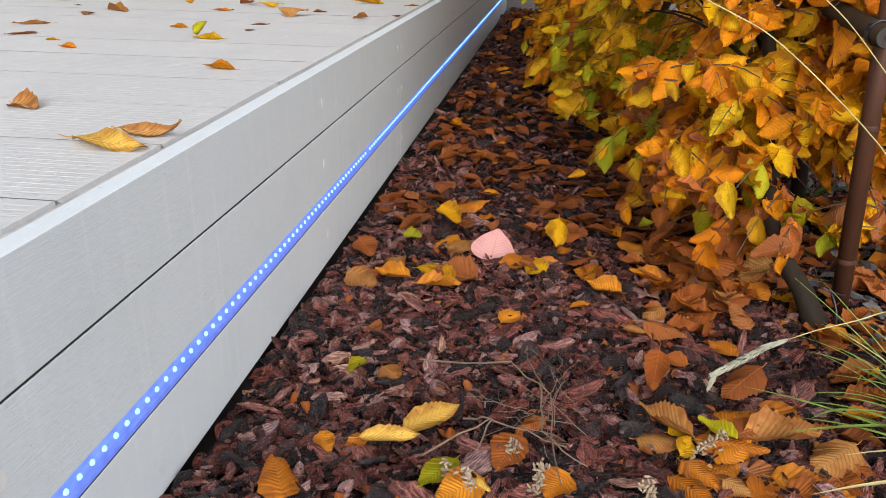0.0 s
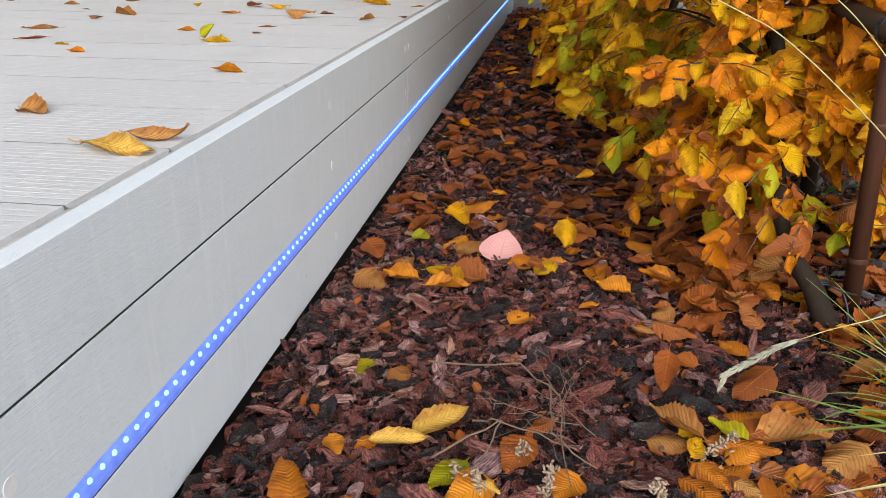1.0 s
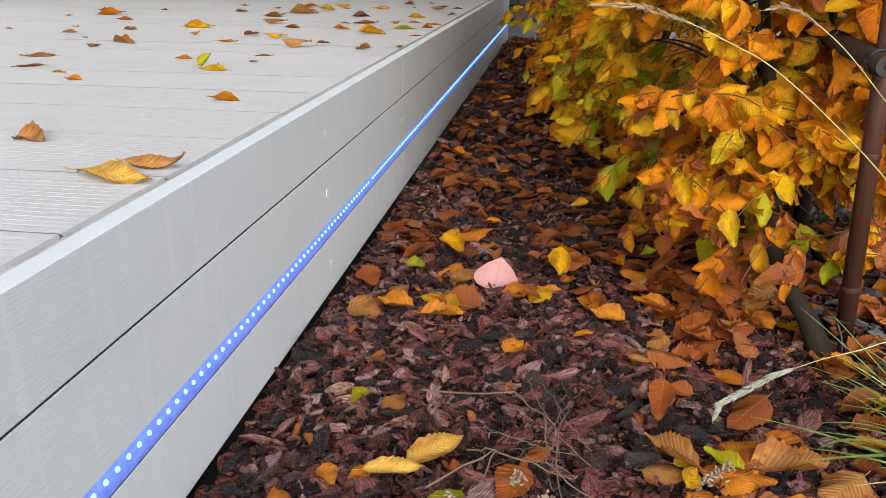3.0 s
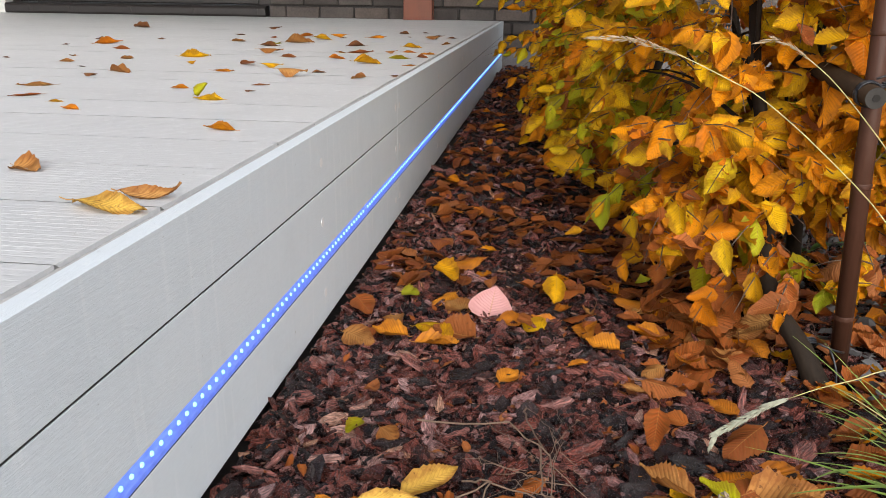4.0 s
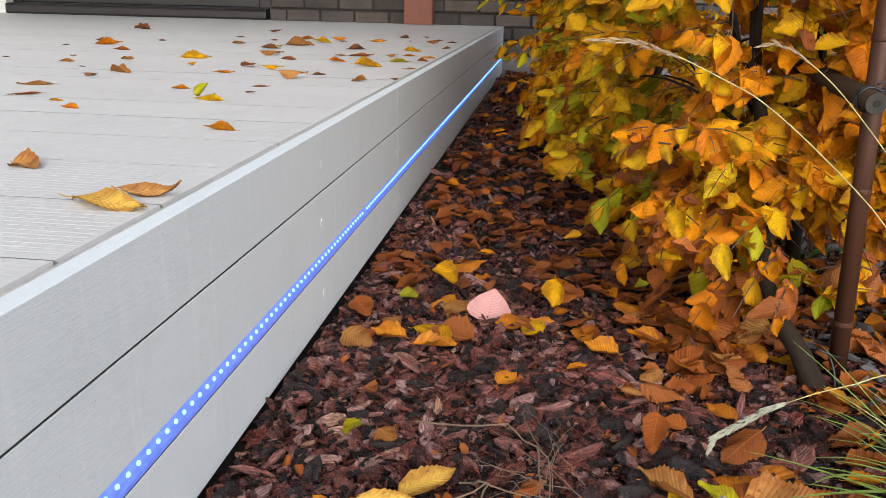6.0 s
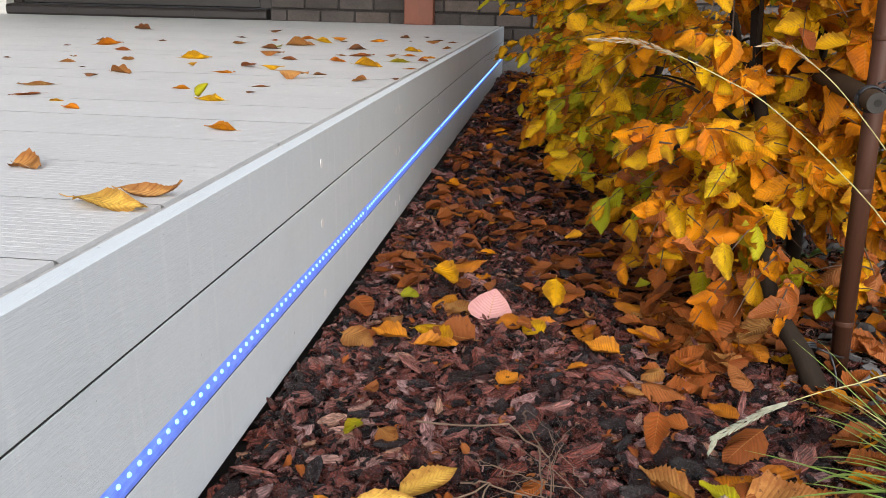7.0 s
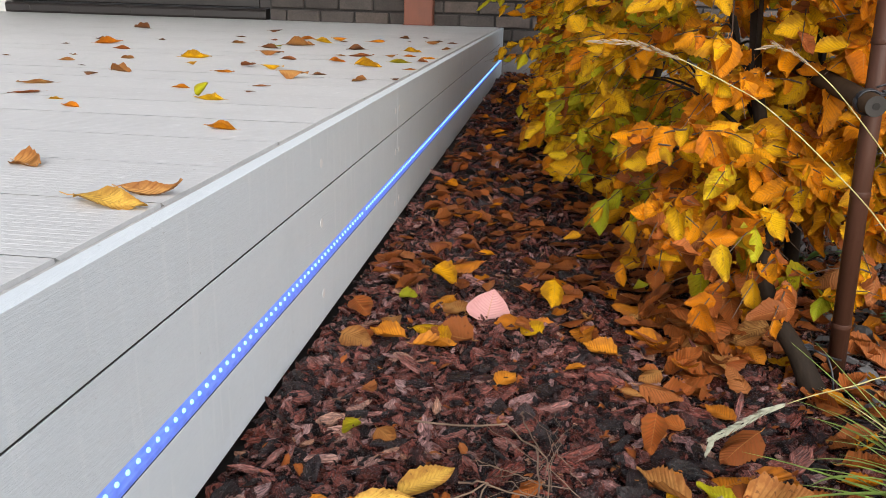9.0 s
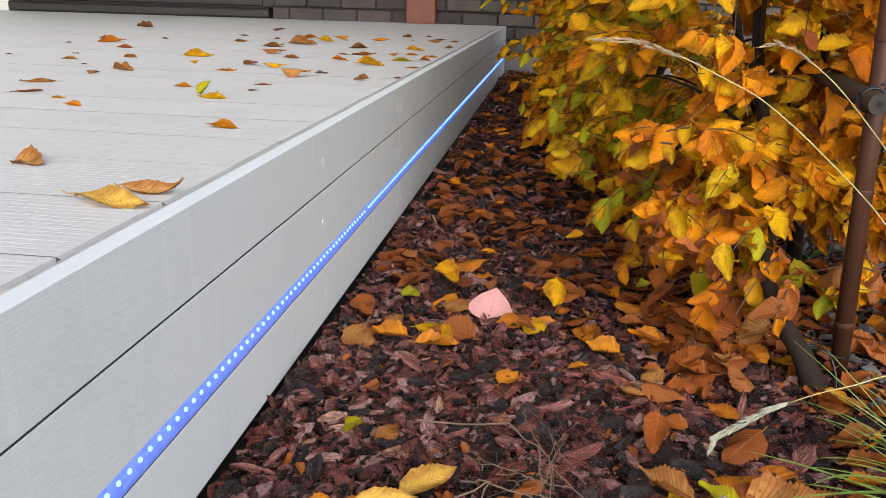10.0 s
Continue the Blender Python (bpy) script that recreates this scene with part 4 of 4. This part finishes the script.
def build_hedge():
    rng = random.Random(57)
    feet = ((0.651, 0.945), (0.74, 1.45), (0.72, 2.05), (0.66, 2.7), (0.60, 3.4), (0.55, 4.1))
    counts = (430, 480, 620, 640, 540, 400)
    for n, ((fx, fy), count) in enumerate(zip(feet, counts)):
        shrub = thing("hornbeam_shrub", "hornbeam shrub in yellow and orange autumn leaf" if n == 0 else "hornbeam hedge shrub in golden autumn leaf beside the deck", "shrub", "hornbeam hedge")
        if n == 0:
            path = [(0.662, 0.93, -0.03), (0.652, 0.94, 0.009), (0.635, 0.965, 0.045), (0.611, 1.0, 0.078), (0.603, 1.05, 0.113), (0.612, 1.10, 0.18), (0.607, 1.14, 0.26), (0.588, 1.18, 0.36), (0.58, 1.22, 0.50), (0.6, 1.24, 0.66)]
        else:
            path = [(fx + 0.03 * math.sin(k * 1.9 + n), fy + 0.03 * math.cos(k * 1.3 + n), -0.02 + (0.125 if n < 3 else 0.19) * k) for k in range(8)]
        v, f = tube(path, [0.0165, 0.0150, 0.0125, 0.0115, 0.0110, 0.0105, 0.0095, 0.0085, 0.007, 0.005] if n == 0 else [0.014 - 0.0012 * k for k in range(8)], 10, True, 0.06)
        child("trunk", mesh_of("trunk", v, f, STEM, smooth=True), shrub, None, "dark bare trunk")
        limbs, ends = [], []
        for k in range(7):
            a = path[6 + k % 3] if n == 0 else path[2 + k % 5]
            out = Vector((rng.uniform(-0.32, 0.12) * 0.5, rng.uniform(-0.3, 0.35), rng.uniform(-0.04, 0.2)))
            b = Vector(a) + out
            ends.append(b)
            v, f = tube(curve_points(a, Vector(a) + out * 0.5 + Vector((0, 0, 0.05)), b, 6), [0.0045, 0.0035, 0.003, 0.0025, 0.002, 0.0015], 6, True, 0.08)
            child("limb", mesh_of("limb", v, f, STEM, smooth=True), shrub)
        twigs, leaves = [], []
        y0, y1 = (1.07, 1.5) if n == 0 else ((feet[n - 1][1] + fy) / 2 - 0.12, fy + 0.42)
        reaching = {0: (((0.61, 1.03, 0.15), (0.55, 0.965, 0.085)), ((0.625, 1.01, 0.12), (0.59, 0.945, 0.075)), ((0.60, 1.05, 0.2), (0.53, 0.99, 0.14))), 3: (((0.22, 3.02, 0.30), (0.045, 3.06, 0.235)), ((0.20, 3.25, 0.24), (0.035, 3.3, 0.205)), ((0.22, 3.2, 0.43), (0.05, 3.25, 0.40)), ((0.2, 3.1, 0.5), (0.05, 3.1, 0.43))),
                    1: (((0.46, 1.36, 0.17), (0.365, 1.27, 0.09)), ((0.51, 1.3, 0.2), (0.42, 1.16, 0.115)), ((0.62, 1.24, 0.2), (0.53, 1.08, 0.13)), ((0.42, 1.6, 0.2), (0.33, 1.5, 0.11)), ((0.40, 1.75, 0.3), (0.29, 1.7, 0.2))),
                    2: (((0.30, 2.3, 0.33), (0.165, 2.32, 0.27)), ((0.31, 2.1, 0.22), (0.19, 2.1, 0.16)))}.get(n, ())
        for turn in range(count + len(reaching)):
            y = rng.uniform(y0, y1)
            # Growth above 0.65 m is unseen; raised and leaned out to shade the fascia.
            z = 0.08 + (0.56 if n == 0 else 1.2 if n == 1 else 1.85) * rng.random() ** (1.25 if n < 2 else 1.45)
            face = hedge_face(y) + 0.05 * noise.noise((y * 4, z * 5, 1.7)) - 0.05 * max(0.0, z - 0.25) - 0.12 * max(0.0, z - 0.65)
            if n == 0:
                x = rng.uniform(0.45, 0.95)
                y = 1.07 + (min(0.2, rng.expovariate(10.0)) if rng.random() < 0.75 else rng.uniform(0.36, 0.5))
                way = Vector((rng.uniform(-0.7, 0.55), rng.uniform(-1.0, 0.1), rng.uniform(-0.45, 0.2))).normalized()
            else:
                x = face + 0.09 + (min(0.2, rng.expovariate(11.0)) if rng.random() < (0.7 if n == 1 else 0.6) else rng.uniform(0.45, 0.75) if n == 1 else rng.uniform(0.15, 0.75))
                way = Vector((rng.uniform(-1.0, 0.0), rng.uniform(-0.9, 0.4), rng.uniform(-0.45, 0.2))).normalized()
            if x > 0.70 and z < 0.22 and rng.random() < 0.3 or n < 2 and z < 0.17 and turn < count and rng.random() < 0.6:
                continue
            long = rng.uniform(0.08, 0.15)
            a = Vector((x, y, z))
            b = a + way * long
            b.z = max(b.z, 0.045)
            if b.x > 0.58:
                b.y = max(b.y, 1.06)
            b.x = max(b.x, face - 0.03)
            if turn >= count:
                a, b = (Vector(q) for q in reaching[turn - count])
                x, y, z = a
            elif hollow(b) or hollow(a) and rng.random() < 0.6:
                continue
            pts = curve_points(a, (a + b) / 2 + Vector((0, 0, 0.02)), b, 5)
            twigs.append(tube(pts, [0.0013, 0.0011, 0.0009, 0.0007, 0.0005], 4, False))
            mood = noise.noise((x * 3, y * 2.2, z * 3.5)) + 0.25 * (z - 0.3) - (0.06 if n == 0 else -0.06 if n == 1 else 0.16)
            if turn >= count:
                mood = 0.55 if n else -0.3
            for k in range(rng.randint(5, 8)):
                t = (k + 0.6) / 7.5
                p = pts[0].lerp(pts[-1], t) if t < 1 else pts[-1]
                q = pts[min(4, int(t * 4))]
                p = p.lerp(q, 0.5)
                side = 1 if k % 2 else -1
                along = (pts[-1] - pts[0]).normalized()
                d = along * 0.6 + along.cross(Vector((0, 0, 1))) * side * rng.uniform(0.3, 1.2) + Vector((rng.gauss(0, 0.25), rng.gauss(0, 0.25), rng.uniform(-1.3, 0.35)))
                up = Vector((rng.uniform(-1.0, 0.6), rng.uniform(-1.4, 0.1), rng.uniform(0.1, 0.9)))
                d.normalize()
                yv = up.cross(d).normalized()
                zv = d.cross(yv)
                s = rng.uniform(0.040, 0.068) * (0.6 if rng.random() < 0.45 else 1)
                if turn < count and hollow(p + d * s * 0.7):
                    continue
                m = Matrix(((d.x, yv.x, zv.x, p.x), (d.y, yv.y, zv.y, p.y), (d.z, yv.z, zv.z, p.z), (0, 0, 0, 1))) @ Matrix.Diagonal((s, s, s, 1)) @ Matrix.Translation((0.15, 0, 0))
                r = rng.random() + 0.55 * mood
                low = z < 0.20 and n < 2 and (turn < count or n == 0)
                if low:
                    kind = 3 if r < 0.35 else 1 if r < 0.75 else 0 if r < 0.9 else 2
                else:
                    kind = 3 if rng.random() < 0.05 else 1 if r < (0.30 if n == 0 else 0.18 if n == 1 else 0.34) else 0 if r < (0.72 if n == 0 else 0.76 if n == 1 else 0.95) else 2
                leaves.append((rng.randrange(6), m, kind))
        v, f = merged(twigs)
        tagged(child("twig_work", mesh_of("twig_work", v, f, TWIG), shrub), kind="stuff")
        if n == 0:
            rng.shuffle(leaves)
            for s, m, kind in leaves[:300]:
                child("leaf", leaf_mesh(SHAPES, s, "yogb"[kind]), shrub, m)
            leaves = leaves[300:]
        tagged(child("foliage", joined("foliage", SHAPES if n < 2 else FAR_SHAPES, leaves, LEAF, True), shrub), kind="stuff")


build_hedge()


# ---- bamboo trellis ----
def pole(points, r, knots):
    """Profile of a bamboo cane: a tube with raised rings at the knots (places along it, 0 to 1)."""
    a, b = Vector(points[0]), Vector(points[1])
    length = (b - a).length
    stops = {0.0: r, 1.0: r * 0.94}
    for k in knots:
        for off, s in ((-0.006, 1.0), (-0.0022, 1.13), (-0.0006, 1.02), (0.0008, 1.1), (0.005, 0.99)):
            stops[min(1, max(0, k + off / length))] = r * s
    ts = sorted(stops)
    return tube([a.lerp(b, t) for t in ts], [stops[t] for t in ts], 18, True)


def ring_about(centre, way, r, thick, turns, pitch):
    """A cable wound round a pole."""
    way = Vector(way).normalized()
    side = way.cross(Vector((0.2, 0.3, 1) if abs(way.z) < 0.9 else (1, 0.2, 0))).normalized()
    up = side.cross(way)
    n = int(turns * 20)
    pts = [Vector(centre) + way * (pitch * (i / 20 - turns / 2)) + (side * math.cos(i * math.pi / 10) + up * math.sin(i * math.pi / 10)) * r for i in range(n + 1)]
    return tube(pts, [thick] * len(pts), 6)


def build_trellis():
    cane = thing("bamboo_stake", "upright brown bamboo stake at the hedge's end", "stake", "bamboo trellis")
    v, f = pole(((0.695, 0.994, -0.03), (0.664, 0.982, 0.60)), 0.0112, ())
    child("cane", mesh_of("cane", v, f, BAMBOO, smooth=True), cane)
    a, b = Vector((0.695, 0.994, -0.03)), Vector((0.664, 0.982, 0.60))
    for k in (0.17, 0.44, 0.72):
        v, f = tube([a.lerp(b, k + q) for q in (-0.006, -0.003, 0.0, 0.003, 0.006)], [0.0108, 0.0122, 0.0113, 0.0120, 0.0108], 18, False)
        child("knot", mesh_of("knot", v, f, BAMBOO, smooth=True), cane)
    rail = thing("bamboo_rail", "brown bamboo cross rail with a hollow cut end", "rail", "bamboo trellis")
    a, b = Vector((0.664, 0.945, 0.355)), Vector((0.645, 1.30, 0.386))
    v, f = pole((a, b), 0.0122, (0.62,))
    child("cane", mesh_of("cane", v, f, OLD_BAMBOO, smooth=True), rail)
    w = (b - a).normalized()
    v, f = tube([a - w * 0.0006, a + w * 0.001], [0.0118, 0.0122], 18)
    child("cut_end", mesh_of("cut_end", v, f, BAMBOO_END), rail, None, "grey cut end")
    # Solid dark disc on the cut end, standing in for the hollow's shade.
    v, f = tube([a - w * 0.0012, a + w * 0.001], [0.0042, 0.0042], 14)
    child("hollow", mesh_of("hollow", v, f, HOLE_SHADE), rail, None, "dark disc standing in for the hollow's shade")
    tie = thing("cable_tie", "black cable lashing the rail to the stake", "tie", "trellis ties")
    v, f = merged([ring_about(a + w * 0.022, w, 0.0142, 0.0014, 3.0, 0.0028), ring_about((0.677, 0.987, 0.366), (0, 0, 1), 0.0128, 0.0014, 2.5, 0.0026),
                   tube(curve_points((0.665, 0.955, 0.375), (0.69, 0.957, 0.385), (0.72, 0.985, 0.38), 8), [0.0013] * 8, 6)])
    child("loop", mesh_of("loop", v, f, TIE, smooth=True), tie)
    low = thing("cable_tie", "black cable round the shrub's foot and stake", "tie", "trellis ties")
    v, f = merged([ring_about((0.642, 0.975, 0.045), (-0.2, 0.7, 0.7), 0.0138, 0.0014, 3.0, 0.003),
                   tube(curve_points((0.655, 0.968, 0.05), (0.672, 0.955, 0.045), (0.692, 0.978, 0.035), 8), [0.0014] * 8, 6),
                   tube(curve_points((0.668, 0.960, 0.046), (0.68, 0.945, 0.02), (0.672, 0.938, 0.002), 8), [0.0014] * 8, 6)])
    child("loop", mesh_of("loop", v, f, TIE, smooth=True), low)


build_trellis()


# ---- grasses ----
def spike(points, r, n, seed, length=0.007, thick=0.0011):
    """A bristly seed head along points: many small husks set round the stalk."""
    rng = random.Random(seed)
    verts, faces = [], []
    pts = [Vector(p) for p in points]
    for i in range(n):
        t = i / n * (len(pts) - 1)
        k = min(int(t), len(pts) - 2)
        p = pts[k].lerp(pts[k + 1], t - k)
        way = (pts[k + 1] - pts[k]).normalized()
        side = way.cross(Vector((rng.gauss(0, 1), rng.gauss(0, 1), rng.gauss(0, 1)))).normalized()
        fat = math.sin(math.pi * min(0.97, 0.1 + 0.9 * i / n)) ** 0.6
        a = p + side * r * 0.2
        b = p + side * r * fat + way * length * rng.uniform(0.6, 1.2)
        mid = a.lerp(b, 0.55)
        q = side.cross(way) * thick
        m = len(verts)
        verts += [a, mid + q, mid - q, mid + side * thick, b]
        faces += [(m, m + 1, m + 3), (m, m + 3, m + 2), (m, m + 2, m + 1), (m + 1, m + 4, m + 3), (m + 3, m + 4, m + 2), (m + 2, m + 4, m + 1)]
    return verts, faces


def build_grass():
    rng = random.Random(71)
    tuft = thing("fountain_grass", "green fountain grass tuft with arching seed stalks", "grass")
    foot = Vector((0.705, 0.75, 0.0))

    def blade(a, b, c, wide, mat):
        pts = curve_points(a, b, c, 9)
        verts, faces = [], []
        for i, p in enumerate(pts):
            way = (pts[min(i + 1, 8)] - pts[max(i - 1, 0)]).normalized()
            side = way.cross(Vector((0, 0, 1))).normalized()
            s = wide * (1 - (i / 8) ** 2) + 0.0002
            verts += [p - side * s, p + Vector((0, 0, -s * 0.5)), p + side * s]
        for i in range(8):
            for k in (0, 1):
                m = 3 * i + k
                faces.append((m, m + 1, m + 4, m + 3))
        child("blade", mesh_of("blade", verts, faces, mat, smooth=True), tuft)

    for k in range(36):
        low = k % 4 == 0
        ang = radians(rng.uniform(-4, 14) if low else rng.triangular(12, 62, 30))
        long = rng.uniform(0.10, 0.19)
        a = foot + Vector((rng.gauss(0.02, 0.02), rng.gauss(0, 0.045) - (0.05 if low else 0.0), 0))
        c = a + Vector((-math.cos(ang) * long, rng.gauss(-0.02, 0.05), math.sin(ang) * long))
        c.z = max(c.z, 0.022)
        b = a.lerp(c, 0.5) + Vector((0, 0, rng.uniform(0.008, 0.035)))
        blade(a, b, c, rng.uniform(0.0016, 0.0032), BLADE if rng.random() < 0.75 else STRAW)

    def eased(points):
        """The same line with rounded corners."""
        p = [Vector(q) for q in points]
        p = [p[0] * 2 - p[1]] + p + [p[-1] * 2 - p[-2]]
        out = []
        for a, b, c, d in zip(p, p[1:], p[2:], p[3:]):
            for t in (0.0, 0.25, 0.5, 0.75):
                out.append(0.5 * (2 * b + (c - a) * t + (2 * a - 5 * b + 4 * c - d) * t * t + (3 * b - a - 3 * c + d) * t ** 3))
        return out + [p[-2]]

    def stalk(points, head, r, n, seed, thick, mat):
        points = eased(points)
        v, f = tube(points, [0.00075 - 0.0003 * i / len(points) for i in range(len(points))], 6)
        s = child("stalk", mesh_of("stalk", v, f, STRAW, smooth=True), tuft, None, "arching straw stalk")
        v, f = spike(head, r, n, seed, 0.009, thick)
        child("seed_head", mesh_of("seed_head", v, f, mat), s, None, "pale bristly seed head")

    # the tall arching stalk, the second one beside it, and the low one with the thick head
    arc = [(0.345, 0.80, 0.421), (0.367, 0.80, 0.421), (0.386, 0.80, 0.420), (0.407, 0.80, 0.414), (0.429, 0.80, 0.407), (0.475, 0.80, 0.386), (0.509, 0.80, 0.368), (0.567, 0.80, 0.322), (0.64, 0.80, 0.252), (0.69, 0.80, 0.17), (0.715, 0.79, 0.0)]
    stalk(arc[3:][::-1], arc[:5][::-1], 0.0036, 120, 3, 0.0006, HEAD)
    arc = [(0.499, 0.80, 0.42), (0.514, 0.80, 0.423), (0.527, 0.80, 0.418), (0.545, 0.80, 0.406), (0.57, 0.80, 0.386), (0.60, 0.80, 0.355), (0.632, 0.80, 0.318), (0.665, 0.80, 0.27), (0.695, 0.80, 0.20), (0.715, 0.795, 0.11), (0.725, 0.79, 0.0)]
    stalk(arc[2:][::-1], arc[:4][::-1], 0.0028, 60, 4, 0.0005, HEAD)
    arc = [(0.484, 0.72, 0.040), (0.488, 0.72, 0.054), (0.507, 0.72, 0.069), (0.531, 0.72, 0.088), (0.550, 0.72, 0.098), (0.574, 0.72, 0.110), (0.605, 0.72, 0.122), (0.640, 0.73, 0.130), (0.68, 0.75, 0.11), (0.71, 0.77, 0.0)]
    stalk(arc[4:][::-1], arc[:5][::-1], 0.0040, 420, 5, 0.0006, SEED)


def build_plumes():
    """Beige seed plumes of a cut-back grass standing low in front, and a dry weed lying between them."""
    for k, (x, y, z, dx, dy, dz, long) in enumerate(((0.318, 0.575, 0.012, 0.004, 0.0, 0.035, 0.034), (0.268, 0.565, 0.012, -0.012, 0.004, 0.024, 0.03), (0.425, 0.575, 0.012, -0.016, 0.0, 0.022, 0.03),
                                                     (0.445, 0.645, 0.020, 0.045, 0.012, 0.012, 0.05), (0.245, 0.578, 0.01, -0.006, 0.002, 0.02, 0.026), (0.292, 0.615, 0.012, 0.004, 0.004, 0.02, 0.022))):
        plume = thing("seed_plume", "beige fluffy dry seed plume over the mulch", "seed plume", "dry seed plumes")
        a = Vector((x, y, ground_height(x, y)))
        b = a + Vector((dx, dy, dz + z))
        v, f = tube([a, a.lerp(b, 0.5), b], [0.0009] * 3, 6)
        child("stalk", mesh_of("stalk", v, f, DRY), plume)
        pieces = []
        rng = random.Random(k)
        for i in range(46):
            t = 0.25 + 0.75 * i / 46
            p = a.lerp(b, t) + Vector((rng.gauss(0, 0.003), rng.gauss(0, 0.003), rng.gauss(0, 0.002)))
            w = Vector((rng.gauss(0, 1), rng.gauss(0, 1), rng.gauss(0.4, 1))).normalized() * 0.0032
            pieces.append(tube([p - w, p - w * 0.4, p + w * 0.4, p + w], [0.0003, 0.0012, 0.0014, 0.0003], 5))
        v, f = merged(pieces)
        child("husk_tuft", mesh_of("husk_tuft", v, f, PLUME, smooth=True), plume, None, "pale husks")
    weed = thing("dry_weed", "grey-brown dried weed lying on the mulch", "weed")
    rng = random.Random(8)
    root = Vector((0.335, 0.655, 0.02))
    for line in (((0.188, 0.736, 0.03), (0.285, 0.723, 0.045), (0.326, 0.687, 0.035), (0.338, 0.567, 0.02)), ((0.213, 0.591, 0.022), (0.275, 0.636, 0.034), (0.343, 0.616, 0.024)),
                 ((0.246, 0.654, 0.02), (0.275, 0.636, 0.034), (0.262, 0.60, 0.02)), ((0.30, 0.80, 0.02), (0.305, 0.74, 0.04), (0.32, 0.69, 0.036)), ((0.318, 0.70, 0.04), (0.322, 0.63, 0.03), (0.36, 0.60, 0.016))):
        pts = [Vector(a).lerp(Vector(b), t) for a, b in zip(line, line[1:]) for t in (0, 0.25, 0.5, 0.75)] + [Vector(line[-1])]
        pts = [p + Vector((rng.gauss(0, 0.0015), rng.gauss(0, 0.0015), rng.gauss(0, 0.001))) for p in pts]
        v, f = tube(pts, [0.0011 - 0.0005 * i / len(pts) for i in range(len(pts))], 6)
        child("stem", mesh_of("stem", v, f, DRY), weed)
    for k in range(10):
        ang = rng.uniform(1.2, 3.9) if k > 3 else (2.9, 2.4, 1.9, 4.6)[k]
        long = rng.uniform(0.05, 0.11)
        c = root + Vector((math.cos(ang) * long, math.sin(ang) * long, rng.uniform(0.0, 0.04)))
        c.z = max(c.z, 0.014)
        pts = curve_points(root + Vector((rng.gauss(0, 0.02), rng.gauss(0, 0.015), 0)), root.lerp(c, 0.5) + Vector((rng.gauss(0, 0.03), rng.gauss(0, 0.025), 0.012)), c, 9)
        pts = [p + Vector((rng.gauss(0, 0.0022), rng.gauss(0, 0.0022), rng.gauss(0, 0.0016))) for p in pts]
        v, f = tube(pts, [0.00045 - 0.00003 * i for i in range(9)], 5)
        child("stem", mesh_of("stem", v, f, DRY), weed)


build_grass()
build_plumes()
